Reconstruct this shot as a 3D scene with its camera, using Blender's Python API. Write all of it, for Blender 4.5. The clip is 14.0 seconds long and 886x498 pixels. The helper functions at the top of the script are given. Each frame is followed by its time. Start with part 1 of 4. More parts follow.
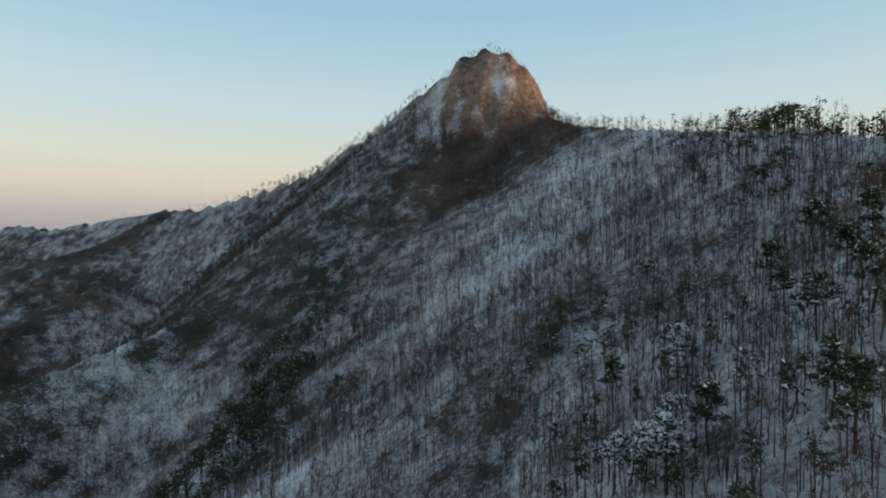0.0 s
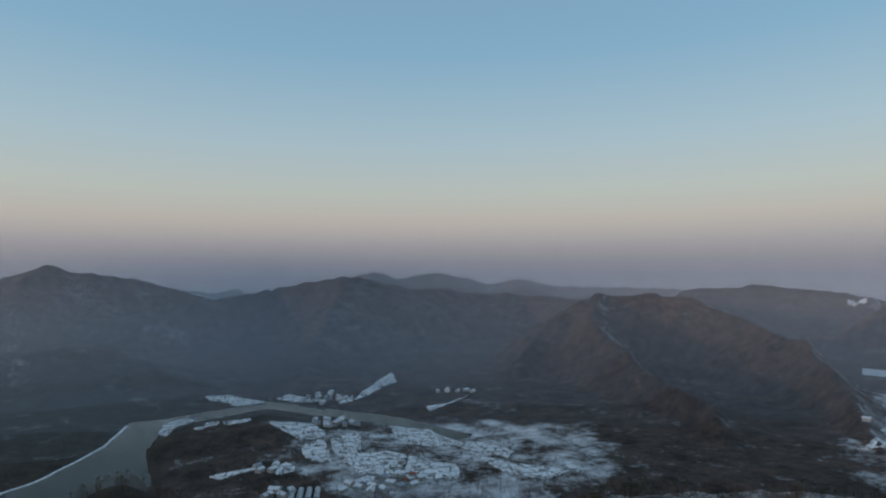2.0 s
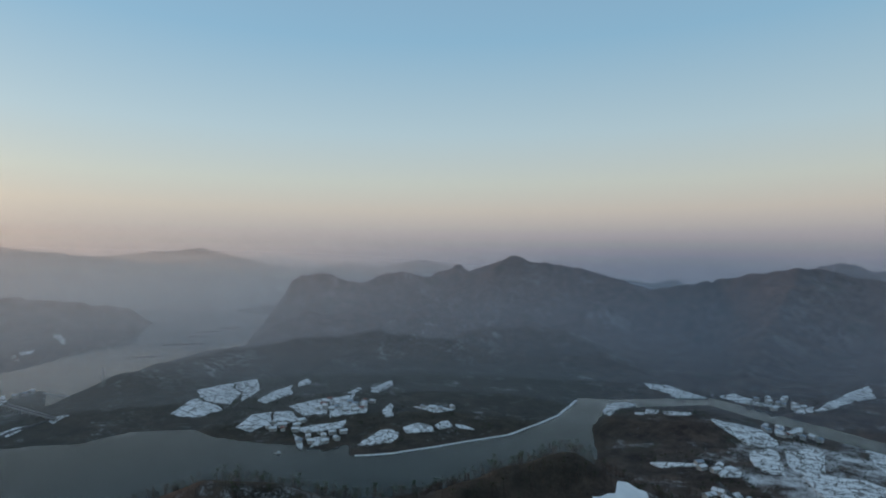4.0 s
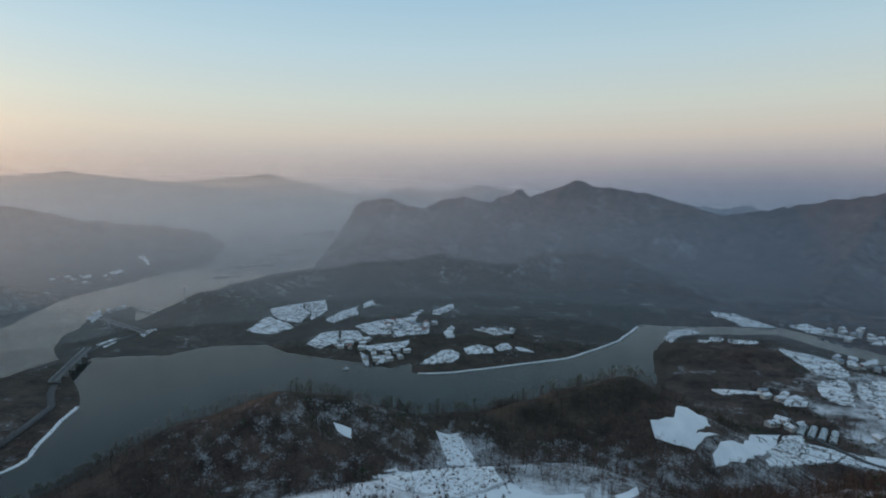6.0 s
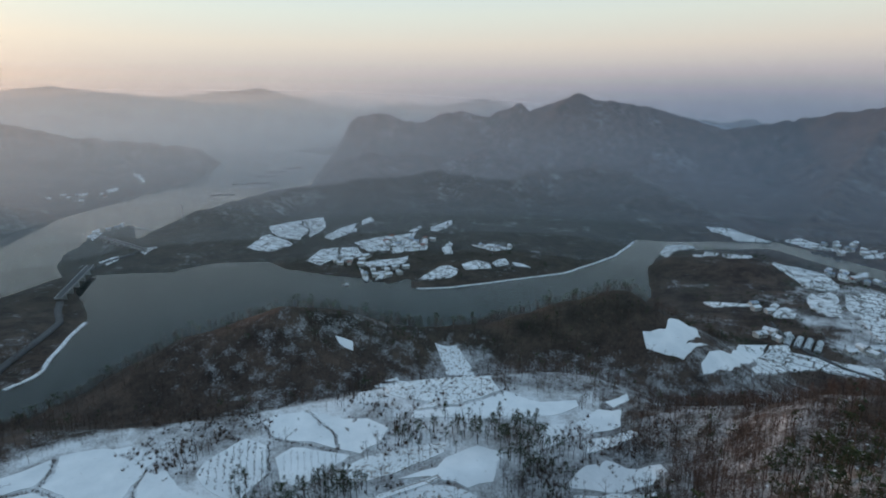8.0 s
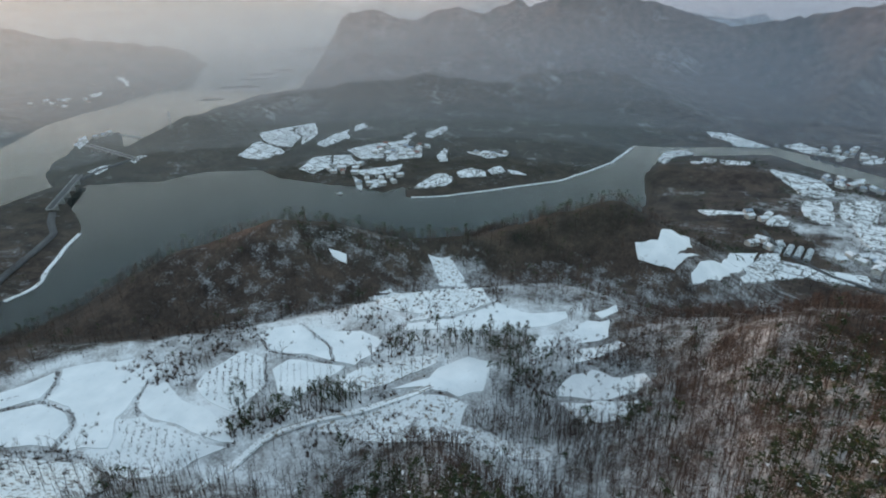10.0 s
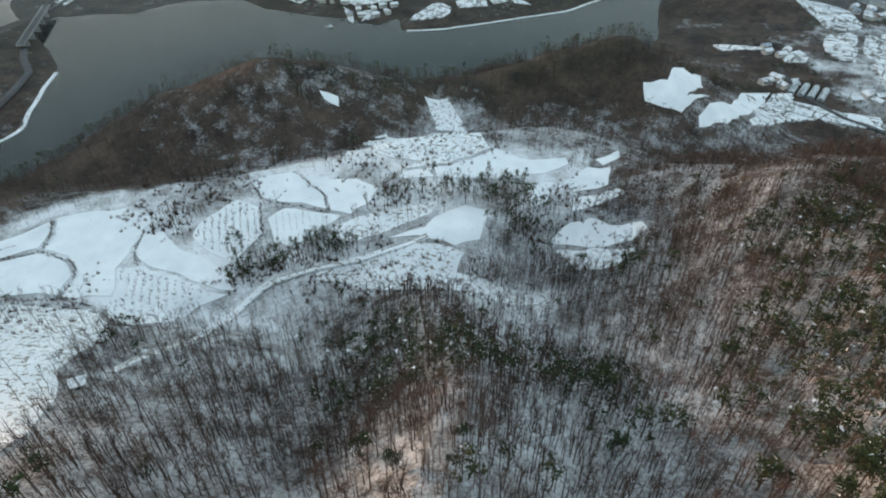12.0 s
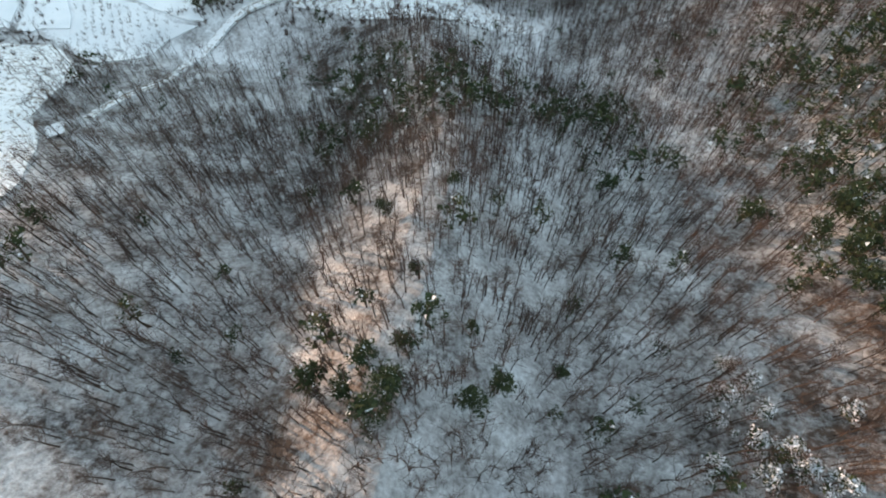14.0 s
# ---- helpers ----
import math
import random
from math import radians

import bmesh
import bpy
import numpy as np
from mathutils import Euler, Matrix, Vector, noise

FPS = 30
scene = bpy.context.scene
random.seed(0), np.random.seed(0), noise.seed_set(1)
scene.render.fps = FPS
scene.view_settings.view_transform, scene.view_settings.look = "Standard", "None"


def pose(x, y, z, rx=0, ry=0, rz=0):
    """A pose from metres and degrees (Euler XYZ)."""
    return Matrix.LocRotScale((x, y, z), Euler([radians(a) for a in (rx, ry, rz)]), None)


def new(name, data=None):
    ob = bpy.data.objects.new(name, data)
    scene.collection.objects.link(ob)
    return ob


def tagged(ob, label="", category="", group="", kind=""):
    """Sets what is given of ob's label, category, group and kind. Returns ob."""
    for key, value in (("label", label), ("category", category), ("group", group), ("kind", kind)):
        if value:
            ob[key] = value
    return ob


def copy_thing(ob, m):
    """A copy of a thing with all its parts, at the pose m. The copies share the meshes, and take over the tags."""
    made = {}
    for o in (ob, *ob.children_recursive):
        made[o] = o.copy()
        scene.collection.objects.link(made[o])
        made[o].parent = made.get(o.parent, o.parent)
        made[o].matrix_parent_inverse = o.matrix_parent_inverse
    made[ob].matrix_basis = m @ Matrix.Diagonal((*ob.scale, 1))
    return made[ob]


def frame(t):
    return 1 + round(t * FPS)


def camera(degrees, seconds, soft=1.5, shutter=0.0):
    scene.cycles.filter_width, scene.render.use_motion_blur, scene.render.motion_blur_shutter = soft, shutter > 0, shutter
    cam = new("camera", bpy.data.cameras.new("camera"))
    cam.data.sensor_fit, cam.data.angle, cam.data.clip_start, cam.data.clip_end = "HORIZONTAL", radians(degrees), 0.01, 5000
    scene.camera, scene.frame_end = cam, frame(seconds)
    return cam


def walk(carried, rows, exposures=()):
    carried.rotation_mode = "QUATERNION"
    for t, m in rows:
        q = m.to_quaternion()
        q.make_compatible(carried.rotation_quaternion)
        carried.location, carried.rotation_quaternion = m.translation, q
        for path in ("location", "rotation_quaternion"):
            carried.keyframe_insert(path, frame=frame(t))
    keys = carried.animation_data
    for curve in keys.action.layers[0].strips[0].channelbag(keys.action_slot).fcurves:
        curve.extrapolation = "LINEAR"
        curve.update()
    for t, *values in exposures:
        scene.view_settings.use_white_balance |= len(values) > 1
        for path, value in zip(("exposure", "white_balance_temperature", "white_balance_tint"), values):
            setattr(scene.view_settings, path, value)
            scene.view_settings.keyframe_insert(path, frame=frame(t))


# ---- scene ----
EYE = 250.0
cam = camera(73.7, 14.0, soft=1.9)
# seconds, place, yaw, pitch, roll
ROWS = [
    (0.0, 0.00, 0.00, 250.00, 0.01, -0.09, -0.18),
    (0.3, 0.00, 0.00, 250.00, 23.27, 0.02, 0.55),
    (0.6, 0.00, 0.00, 250.00, 47.90, 0.27, 1.06),
    (1.0, 0.00, 0.00, 250.00, 80.62, 1.07, 1.15),
    (1.5, 0.00, 0.00, 250.00, 119.42, 2.06, 1.32),
    (2.0, 0.00, 0.00, 250.00, 146.30, 2.74, 0.34),
    (2.2, 0.00, 0.00, 250.00, 153.90, 2.74, 0.55),
    (2.5, 0.00, 0.00, 250.00, 163.53, 2.82, 0.28),
    (3.0, 0.00, 0.00, 250.00, 174.85, 2.87, -0.03),
    (3.5, 0.00, 0.00, 250.00, 182.15, 2.84, -0.21),
    (4.0, 0.00, 0.00, 250.00, 186.87, 1.78, -0.36),
    (4.2, 0.00, 0.00, 250.00, 188.28, 1.15, -0.26),
    (6.5, 0.00, 0.00, 250.00, 192.89, -7.46, -0.19),
    (7.0, 0.00, 0.00, 250.00, 192.75, -9.47, -0.17),
    (7.5, 0.00, 0.00, 250.00, 192.60, -11.51, -0.16),
    (8.0, 0.00, 0.00, 250.00, 192.53, -13.55, -0.08),
    (10.5, -1.75, -7.79, 254.67, 192.15, -25.27, 0.13),
    (11.0, -1.42, -10.05, 253.88, 192.23, -28.19, 0.21),
    (11.5, -1.35, -12.58, 254.20, 192.20, -32.76, 0.20),
    (12.0, -0.94, -14.65, 253.82, 191.99, -38.21, 0.14),
    (12.5, -0.76, -16.56, 253.11, 191.83, -44.01, 0.11),
    (13.0, -0.48, -18.60, 252.76, 191.63, -50.13, 0.07),
    (13.5, -0.24, -20.60, 252.56, 191.37, -56.91, -0.06),
    (14.0, -0.24, -22.27, 252.56, 191.24, -64.46, 0.08),
]
EXPOSURES = [(0.0, 0.15, 6700, 10), (1.0, 0.0, 6400, 10), (2.2, -0.35, 6050, 10), (4.0, -0.2, 6150, 10), (7.5, 0.17, 6200, 10), (8.2, 0.32, 6300, 10), (10.4, 0.95, 7000, 10), (11.0, 1.05, 7100, 10), (12.4, 1.05, 7350, 10), (14.0, 1.3, 7150, 10)]
walk(cam, [(t, pose(x, y, z, 90 + pitch, roll, yaw)) for t, x, y, z, yaw, pitch, roll in ROWS], EXPOSURES)

from mathutils import geometry as mathutils_geometry

# ---- light: low winter sun, clear sky ----
SUN_AZ, SUN_EL = 252.0, 4.0   # degrees, turned left from the first view; above the horizon
sun_dir = Vector((-math.sin(radians(SUN_AZ)) * math.cos(radians(SUN_EL)), math.cos(radians(SUN_AZ)) * math.cos(radians(SUN_EL)), math.sin(radians(SUN_EL))))
sun = new("sun", bpy.data.lights.new("sun", "SUN"))
sun.data.energy, sun.data.angle, sun.data.color = 2.7, radians(1.6), (1.0, 0.65, 0.45)
sun.matrix_world = Matrix.Translation((0, 0, 900)) @ sun_dir.to_track_quat("Z", "Y").to_matrix().to_4x4()
world = bpy.data.worlds.new("sky")
scene.world = world
world.use_nodes = True
wt = world.node_tree
wt.nodes.clear()
sky = wt.nodes.new("ShaderNodeTexSky")
sky.sky_type, sky.sun_disc = "NISHITA", False
sky.sun_elevation, sky.sun_rotation = radians(SUN_EL), math.atan2(sun_dir.x, sun_dir.y)
sky.altitude, sky.air_density, sky.dust_density, sky.ozone_density = 300, 1.0, 1.2, 2.0
# the sky texture carries the sun's side; a height ramp gives the clear blue over the rosy belt and the grey haze under it
coord = wt.nodes.new("ShaderNodeTexCoord")
split = wt.nodes.new("ShaderNodeSeparateXYZ")
wt.links.new(coord.outputs["Generated"], split.inputs[0])
belt = wt.nodes.new("ShaderNodeValToRGB")
wt.links.new(split.outputs["Z"], belt.inputs["Fac"])
BELT = [(0.0, (0.21, 0.235, 0.30)), (0.022, (0.27, 0.27, 0.33)), (0.060, (0.46, 0.40, 0.41)), (0.095, (0.62, 0.53, 0.45)), (0.14, (0.62, 0.62, 0.53)), (0.22, (0.51, 0.63, 0.65)), (0.36, (0.31, 0.52, 0.66)), (0.52, (0.27, 0.43, 0.58)), (1.0, (0.34, 0.40, 0.46))]
while len(belt.color_ramp.elements) < len(BELT):
    belt.color_ramp.elements.new(0.5)
for el, (at, c) in zip(belt.color_ramp.elements, BELT):
    el.position, el.color = at, (*c, 1)
dim = wt.nodes.new("ShaderNodeMix")
dim.data_type, dim.blend_type, dim.clamp_result = "RGBA", "ADD", False
dim.inputs[0].default_value = 0.05
wt.links.new(belt.outputs[0], dim.inputs[6])
wt.links.new(sky.outputs[0], dim.inputs[7])
bg = wt.nodes.new("ShaderNodeBackground")
bg.inputs["Strength"].default_value = 0.9
wout = wt.nodes.new("ShaderNodeOutputWorld")
wt.links.new(dim.outputs[2], bg.inputs["Color"])
wt.links.new(bg.outputs[0], wout.inputs["Surface"])
scene.cycles.transparent_max_bounces = 32
HAZE_COLOUR, SUNLIT_HAZE = (0.62, 0.70, 0.84), (0.98, 0.94, 0.90)   # light put into the haze colours: blue shaded valley, pale sunlit lake side

# ---- materials ----
def material(name):
    m = bpy.data.materials.new(name)
    m.use_nodes = True
    nt = m.node_tree
    return m, nt, nt.nodes["Principled BSDF"]


def node(nt, kind, **inputs):
    n = nt.nodes.new(kind)
    for k, v in inputs.items():
        key = int(k[1:]) if k[0] == "i" and k[1:].isdigit() else k.replace("_", " ")
        if isinstance(v, bpy.types.NodeSocket):
            nt.links.new(v, n.inputs[key])
        else:
            n.inputs[key].default_value = v
    return n


def noise_of(nt, scale, detail=4.0, rough=0.6, distortion=0.0, vec=None):
    n = node(nt, "ShaderNodeTexNoise", Scale=scale, Detail=detail, Roughness=rough, Distortion=distortion)
    if vec is not None:
        nt.links.new(vec, n.inputs["Vector"])
    return n.outputs["Fac"]


def ramp(nt, fac, stops):
    n = nt.nodes.new("ShaderNodeValToRGB")
    e = n.color_ramp.elements
    while len(e) < len(stops):
        e.new(0.5)
    for el, (p, c) in zip(e, stops):
        el.position, el.color = p, (*c, 1.0)
    nt.links.new(fac, n.inputs["Fac"])
    return n.outputs["Color"]


def mix(nt, fac, a, b, blend="MIX"):
    n = nt.nodes.new("ShaderNodeMix")
    n.data_type, n.blend_type = "RGBA", blend
    for key, v in (("Factor", fac), ("A", a), ("B", b)):
        s = [i for i in n.inputs if i.name == key and i.type == ("VALUE" if key == "Factor" else "RGBA")][0]
        if isinstance(v, bpy.types.NodeSocket):
            nt.links.new(v, s)
        else:
            s.default_value = v if key == "Factor" else (*v, 1.0)
    return [o for o in n.outputs if o.type == "RGBA"][0]


def maths(nt, op, a, b=0.0, c=0.0):
    n = nt.nodes.new("ShaderNodeMath")
    n.operation = op
    for i, v in enumerate((a, b, c)):
        if isinstance(v, bpy.types.NodeSocket):
            nt.links.new(v, n.inputs[i])
        else:
            n.inputs[i].default_value = v
    return n.outputs[0]


def attribute(nt, name):
    n = nt.nodes.new("ShaderNodeAttribute")
    n.attribute_name = name
    return n.outputs["Fac"]


def coords(nt):
    return nt.nodes.new("ShaderNodeNewGeometry").outputs["Position"]


def bump(nt, bsdf, height, strength, distance):
    b = node(nt, "ShaderNodeBump", Strength=strength, Distance=distance, Height=height)
    nt.links.new(b.outputs["Normal"], bsdf.inputs["Normal"])


def ground_material():
    m, nt, b = material("snowy_ground")
    p = coords(nt)
    snow, pine, rock = (attribute(nt, a) for a in ("snow", "pine", "rock"))
    fine, mid, big = noise_of(nt, 0.9, 5, 0.7, vec=p), noise_of(nt, 0.10, 5, 0.65, vec=p), noise_of(nt, 0.011, 4, 0.6, vec=p)
    litter = ramp(nt, mid, [(0.3, (0.050, 0.038, 0.030)), (0.55, (0.095, 0.070, 0.055)), (0.75, (0.145, 0.115, 0.093))])
    twigs = ramp(nt, fine, [(0.35, (0.035, 0.026, 0.022)), (0.7, (0.13, 0.095, 0.08))])
    brown = mix(nt, 0.5, litter, twigs)
    clumps = ramp(nt, noise_of(nt, 0.035, 5, 0.75, vec=p), [(0.34, (0.30, 0.30, 0.32)), (0.5, (0.75, 0.75, 0.75)), (0.66, (1.25, 1.2, 1.15))])
    brown = mix(nt, 1.0, brown, clumps, 'MULTIPLY')
    needles = ramp(nt, noise_of(nt, 0.16, 4, 0.7, vec=p), [(0.35, (0.012, 0.020, 0.014)), (0.7, (0.04, 0.052, 0.03))])
    brown = mix(nt, pine, brown, needles)
    # ruddy rock tones, with some of the summit's low sun glow put in
    stone = ramp(nt, noise_of(nt, 0.25, 6, 0.7, vec=p), [(0.3, (0.09, 0.055, 0.038)), (0.48, (0.27, 0.17, 0.115)), (0.6, (0.36, 0.26, 0.19)), (0.75, (0.58, 0.50, 0.44))])
    brown = mix(nt, rock, brown, stone)
    white = ramp(nt, mid, [(0.2, (0.72, 0.74, 0.76)), (0.8, (0.87, 0.88, 0.89))])
    # snow lies where its cover beats a patchy threshold
    streaks = maths(nt, "MULTIPLY", maths(nt, "SUBTRACT", noise_of(nt, 0.05, 6, 0.72, vec=p), 0.5), 0.28)
    patchy = maths(nt, "ADD", maths(nt, "MULTIPLY", fine, 0.45), maths(nt, "ADD", maths(nt, "MULTIPLY", mid, 0.35), maths(nt, "MULTIPLY", big, 0.2)))
    cover = maths(nt, "SUBTRACT", maths(nt, "ADD", maths(nt, "MULTIPLY", snow, 0.9), 0.08), maths(nt, "ADD", patchy, streaks))
    cover = node(nt, "ShaderNodeMapRange", Value=cover, i1=-0.14, i2=0.16).outputs[0]
    nt.links.new(mix(nt, cover, brown, white), b.inputs["Base Color"])
    b.inputs["Roughness"].default_value = 0.9
    b.inputs["Specular IOR Level"].default_value = 0.2
    bump(nt, b, maths(nt, "ADD", fine, maths(nt, "MULTIPLY", mid, 3.0)), 0.6, 0.8)
    return m


def water_material():
    m, nt, b = material("lake_water")
    p = coords(nt)
    b.inputs["Base Color"].default_value = (0.012, 0.017, 0.015, 1)
    rough = node(nt, "ShaderNodeMapRange", Value=noise_of(nt, 0.004, 3, 0.5, vec=p), i3=0.02, i4=0.06).outputs[0]
    nt.links.new(rough, b.inputs["Roughness"])
    b.inputs["IOR"].default_value = 1.33
    b.inputs["Specular IOR Level"].default_value = 0.2
    bump(nt, b, noise_of(nt, 0.12, 4, 0.6, vec=p), 0.02, 0.2)
    return m


def bark_material(name, dark, light):
    m, nt, b = material(name)
    tone = attribute(nt, "tone")
    c = ramp(nt, tone, [(0.0, dark), (1.0, light)])
    streak = noise_of(nt, 1.6, 3, 0.6, vec=coords(nt))
    nt.links.new(mix(nt, streak, c, tuple(v * 0.6 for v in dark)), b.inputs["Base Color"])
    b.inputs["Roughness"].default_value = 0.95
    b.inputs["Specular IOR Level"].default_value = 0.1
    return m


def needle_material():
    m, nt, b = material("pine_needles")
    tone = attribute(nt, "tone")
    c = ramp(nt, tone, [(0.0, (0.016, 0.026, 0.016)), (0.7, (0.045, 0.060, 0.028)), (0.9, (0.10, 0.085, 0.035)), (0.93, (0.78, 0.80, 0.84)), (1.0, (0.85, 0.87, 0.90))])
    nt.links.new(c, b.inputs["Base Color"])
    b.inputs["Roughness"].default_value = 0.9
    b.inputs["Specular IOR Level"].default_value = 0.1
    return m


def haze_material(share, top):
    """Thin sunset haze: mostly clear, the rest scatters the sky's light; its colour also holds the sun's glow."""
    m, nt, b = material("valley_haze")
    nt.nodes.remove(b)
    p = nt.nodes.new("ShaderNodeSeparateXYZ")
    nt.links.new(coords(nt), p.inputs[0])
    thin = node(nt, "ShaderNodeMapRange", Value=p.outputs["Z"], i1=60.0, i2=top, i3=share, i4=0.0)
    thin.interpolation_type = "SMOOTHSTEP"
    # denser towards the open lake, standing in for brighter haze sunward
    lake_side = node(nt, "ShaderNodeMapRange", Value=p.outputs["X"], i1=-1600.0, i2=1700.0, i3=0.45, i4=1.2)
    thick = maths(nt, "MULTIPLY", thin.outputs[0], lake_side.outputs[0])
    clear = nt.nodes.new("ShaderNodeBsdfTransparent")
    # sunlit tint painted into the haze colour towards the lake
    sunward = node(nt, "ShaderNodeMapRange", Value=p.outputs["X"], i1=-300.0, i2=1500.0)
    air = mix(nt, sunward.outputs[0], HAZE_COLOUR, SUNLIT_HAZE)
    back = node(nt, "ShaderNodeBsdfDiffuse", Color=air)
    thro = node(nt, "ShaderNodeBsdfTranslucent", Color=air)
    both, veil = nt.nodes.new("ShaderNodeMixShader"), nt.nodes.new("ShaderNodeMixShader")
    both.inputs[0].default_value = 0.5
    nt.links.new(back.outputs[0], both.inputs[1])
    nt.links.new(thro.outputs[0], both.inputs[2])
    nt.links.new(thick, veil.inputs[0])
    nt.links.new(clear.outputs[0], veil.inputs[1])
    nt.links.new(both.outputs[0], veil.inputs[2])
    nt.links.new(veil.outputs[0], nt.nodes["Material Output"].inputs["Surface"])
    return m


BARK = bark_material("grey_bark", (0.060, 0.046, 0.040), (0.22, 0.155, 0.125))
TWIG = bark_material("brown_twigs", (0.066, 0.050, 0.044), (0.22, 0.140, 0.112))
NEEDLES = needle_material()
def snow_material(name, bare):
    m, nt, b = material(name)
    p = coords(nt)
    a = noise_of(nt, 0.06, 4, 0.6, vec=p)
    c = ramp(nt, a, [(0.25, (0.70, 0.73, 0.75)), (0.7, (0.88, 0.89, 0.90))])
    grass = maths(nt, "GREATER_THAN", noise_of(nt, 0.5, 6, 0.75, vec=p), bare)
    nt.links.new(mix(nt, grass, c, (0.25, 0.21, 0.17)), b.inputs["Base Color"])
    b.inputs["Roughness"].default_value = 0.85
    bump(nt, b, noise_of(nt, 0.35, 4, 0.6, vec=p), 0.5, 0.5)
    return m


def plain_material(name, dark, light, scale, roughness=0.85):
    m, nt, b = material(name)
    n = noise_of(nt, scale, 4, 0.65, vec=coords(nt))
    nt.links.new(ramp(nt, n, [(0.3, dark), (0.7, light)]), b.inputs["Base Color"])
    b.inputs["Roughness"].default_value = roughness
    return m


def parcel_material():
    """Far farmland: snow broken by dark banks, stubble and scrub."""
    m, nt, b = material("parcelled_snow")
    p = coords(nt)
    white = ramp(nt, noise_of(nt, 0.03, 3, 0.6, vec=p), [(0.25, (0.62, 0.65, 0.67)), (0.7, (0.86, 0.87, 0.88))])
    plots = node(nt, "ShaderNodeTexBrick", Scale=1.0)
    for key, value in (("Brick Width", 38.0), ("Row Height", 19.0), ("Mortar Size", 1.1), ("Mortar Smooth", 0.4)):
        plots.inputs[key].default_value = value
    turned = node(nt, "ShaderNodeMapping", Vector=p)
    turned.inputs["Rotation"].default_value = (0, 0, 0.45)
    wavy = node(nt, "ShaderNodeVectorMath", i0=turned.outputs[0])
    wavy.operation = "ADD"
    shake = nt.nodes.new("ShaderNodeTexNoise")
    shake.inputs["Scale"].default_value = 0.02
    nt.links.new(p, shake.inputs["Vector"])
    big = node(nt, "ShaderNodeVectorMath", i0=shake.outputs["Color"])
    big.operation = "SCALE"
    big.inputs["Scale"].default_value = 24.0
    nt.links.new(big.outputs[0], wavy.inputs[1])
    nt.links.new(wavy.outputs[0], plots.inputs["Vector"])
    bank = plots.outputs["Fac"]
    spots = maths(nt, "GREATER_THAN", noise_of(nt, 0.075, 6, 0.72, vec=p), 0.565)
    spots = maths(nt, "MAXIMUM", spots, maths(nt, "GREATER_THAN", noise_of(nt, 0.16, 4, 0.6, vec=p), 0.60))
    dark = maths(nt, "MAXIMUM", bank, spots)
    dark = maths(nt, "MULTIPLY", dark, maths(nt, "GREATER_THAN", noise_of(nt, 0.3, 4, 0.7, vec=p), 0.40))
    nt.links.new(mix(nt, maths(nt, "MULTIPLY", dark, 0.85), white, (0.09, 0.075, 0.06)), b.inputs["Base Color"])
    b.inputs["Roughness"].default_value = 0.85
    return m


SNOW, MEADOW, PARCELS = snow_material("field_snow", 0.665), snow_material("meadow_snow", 0.56), parcel_material()
CONCRETE = plain_material("grey_concrete", (0.22, 0.22, 0.21), (0.36, 0.36, 0.35), 0.4)
PLASTER = plain_material("pale_plaster", (0.45, 0.43, 0.40), (0.62, 0.60, 0.56), 0.5)
ROOF_SNOW = plain_material("snowy_roof", (0.62, 0.65, 0.68), (0.86, 0.87, 0.88), 0.8)
ROOF_BLUE = plain_material("blue_grey_roof", (0.10, 0.15, 0.22), (0.55, 0.60, 0.65), 0.5)
ROOF_RED = plain_material("brick_red_roof", (0.20, 0.07, 0.05), (0.36, 0.15, 0.11), 0.6)
STEEL = plain_material("grey_steel", (0.20, 0.21, 0.22), (0.32, 0.33, 0.34), 0.6, 0.5)
PLASTIC = plain_material("greenhouse_film", (0.30, 0.34, 0.36), (0.55, 0.58, 0.60), 0.3, 0.4)
GLASS_DARK = plain_material("dark_window", (0.02, 0.025, 0.03), (0.05, 0.055, 0.06), 0.6, 0.2)
RUT = plain_material("muddy_rut", (0.14, 0.12, 0.10), (0.34, 0.31, 0.28), 0.4)
ASPHALT = plain_material("asphalt", (0.05, 0.05, 0.052), (0.09, 0.09, 0.09), 0.3)
GROUND, WATER = ground_material(), water_material()

# ---- the land: ridges, spurs and shores in plan ----
def polar(az, r, z=0.0):
    """A place r metres off, az degrees to the left of the first view."""
    return (-math.sin(radians(az)) * r, math.cos(radians(az)) * r, z)


def crest(*stops, trees=0.0):
    """A crest line from (az, rise in degrees as seen from the eye, r); trees: metres off for the wood on it, set to fit
    the skyline in view.
    """
    return [polar(az, r, EYE + r * math.tan(radians(el)) - trees) for az, el, r in stops]


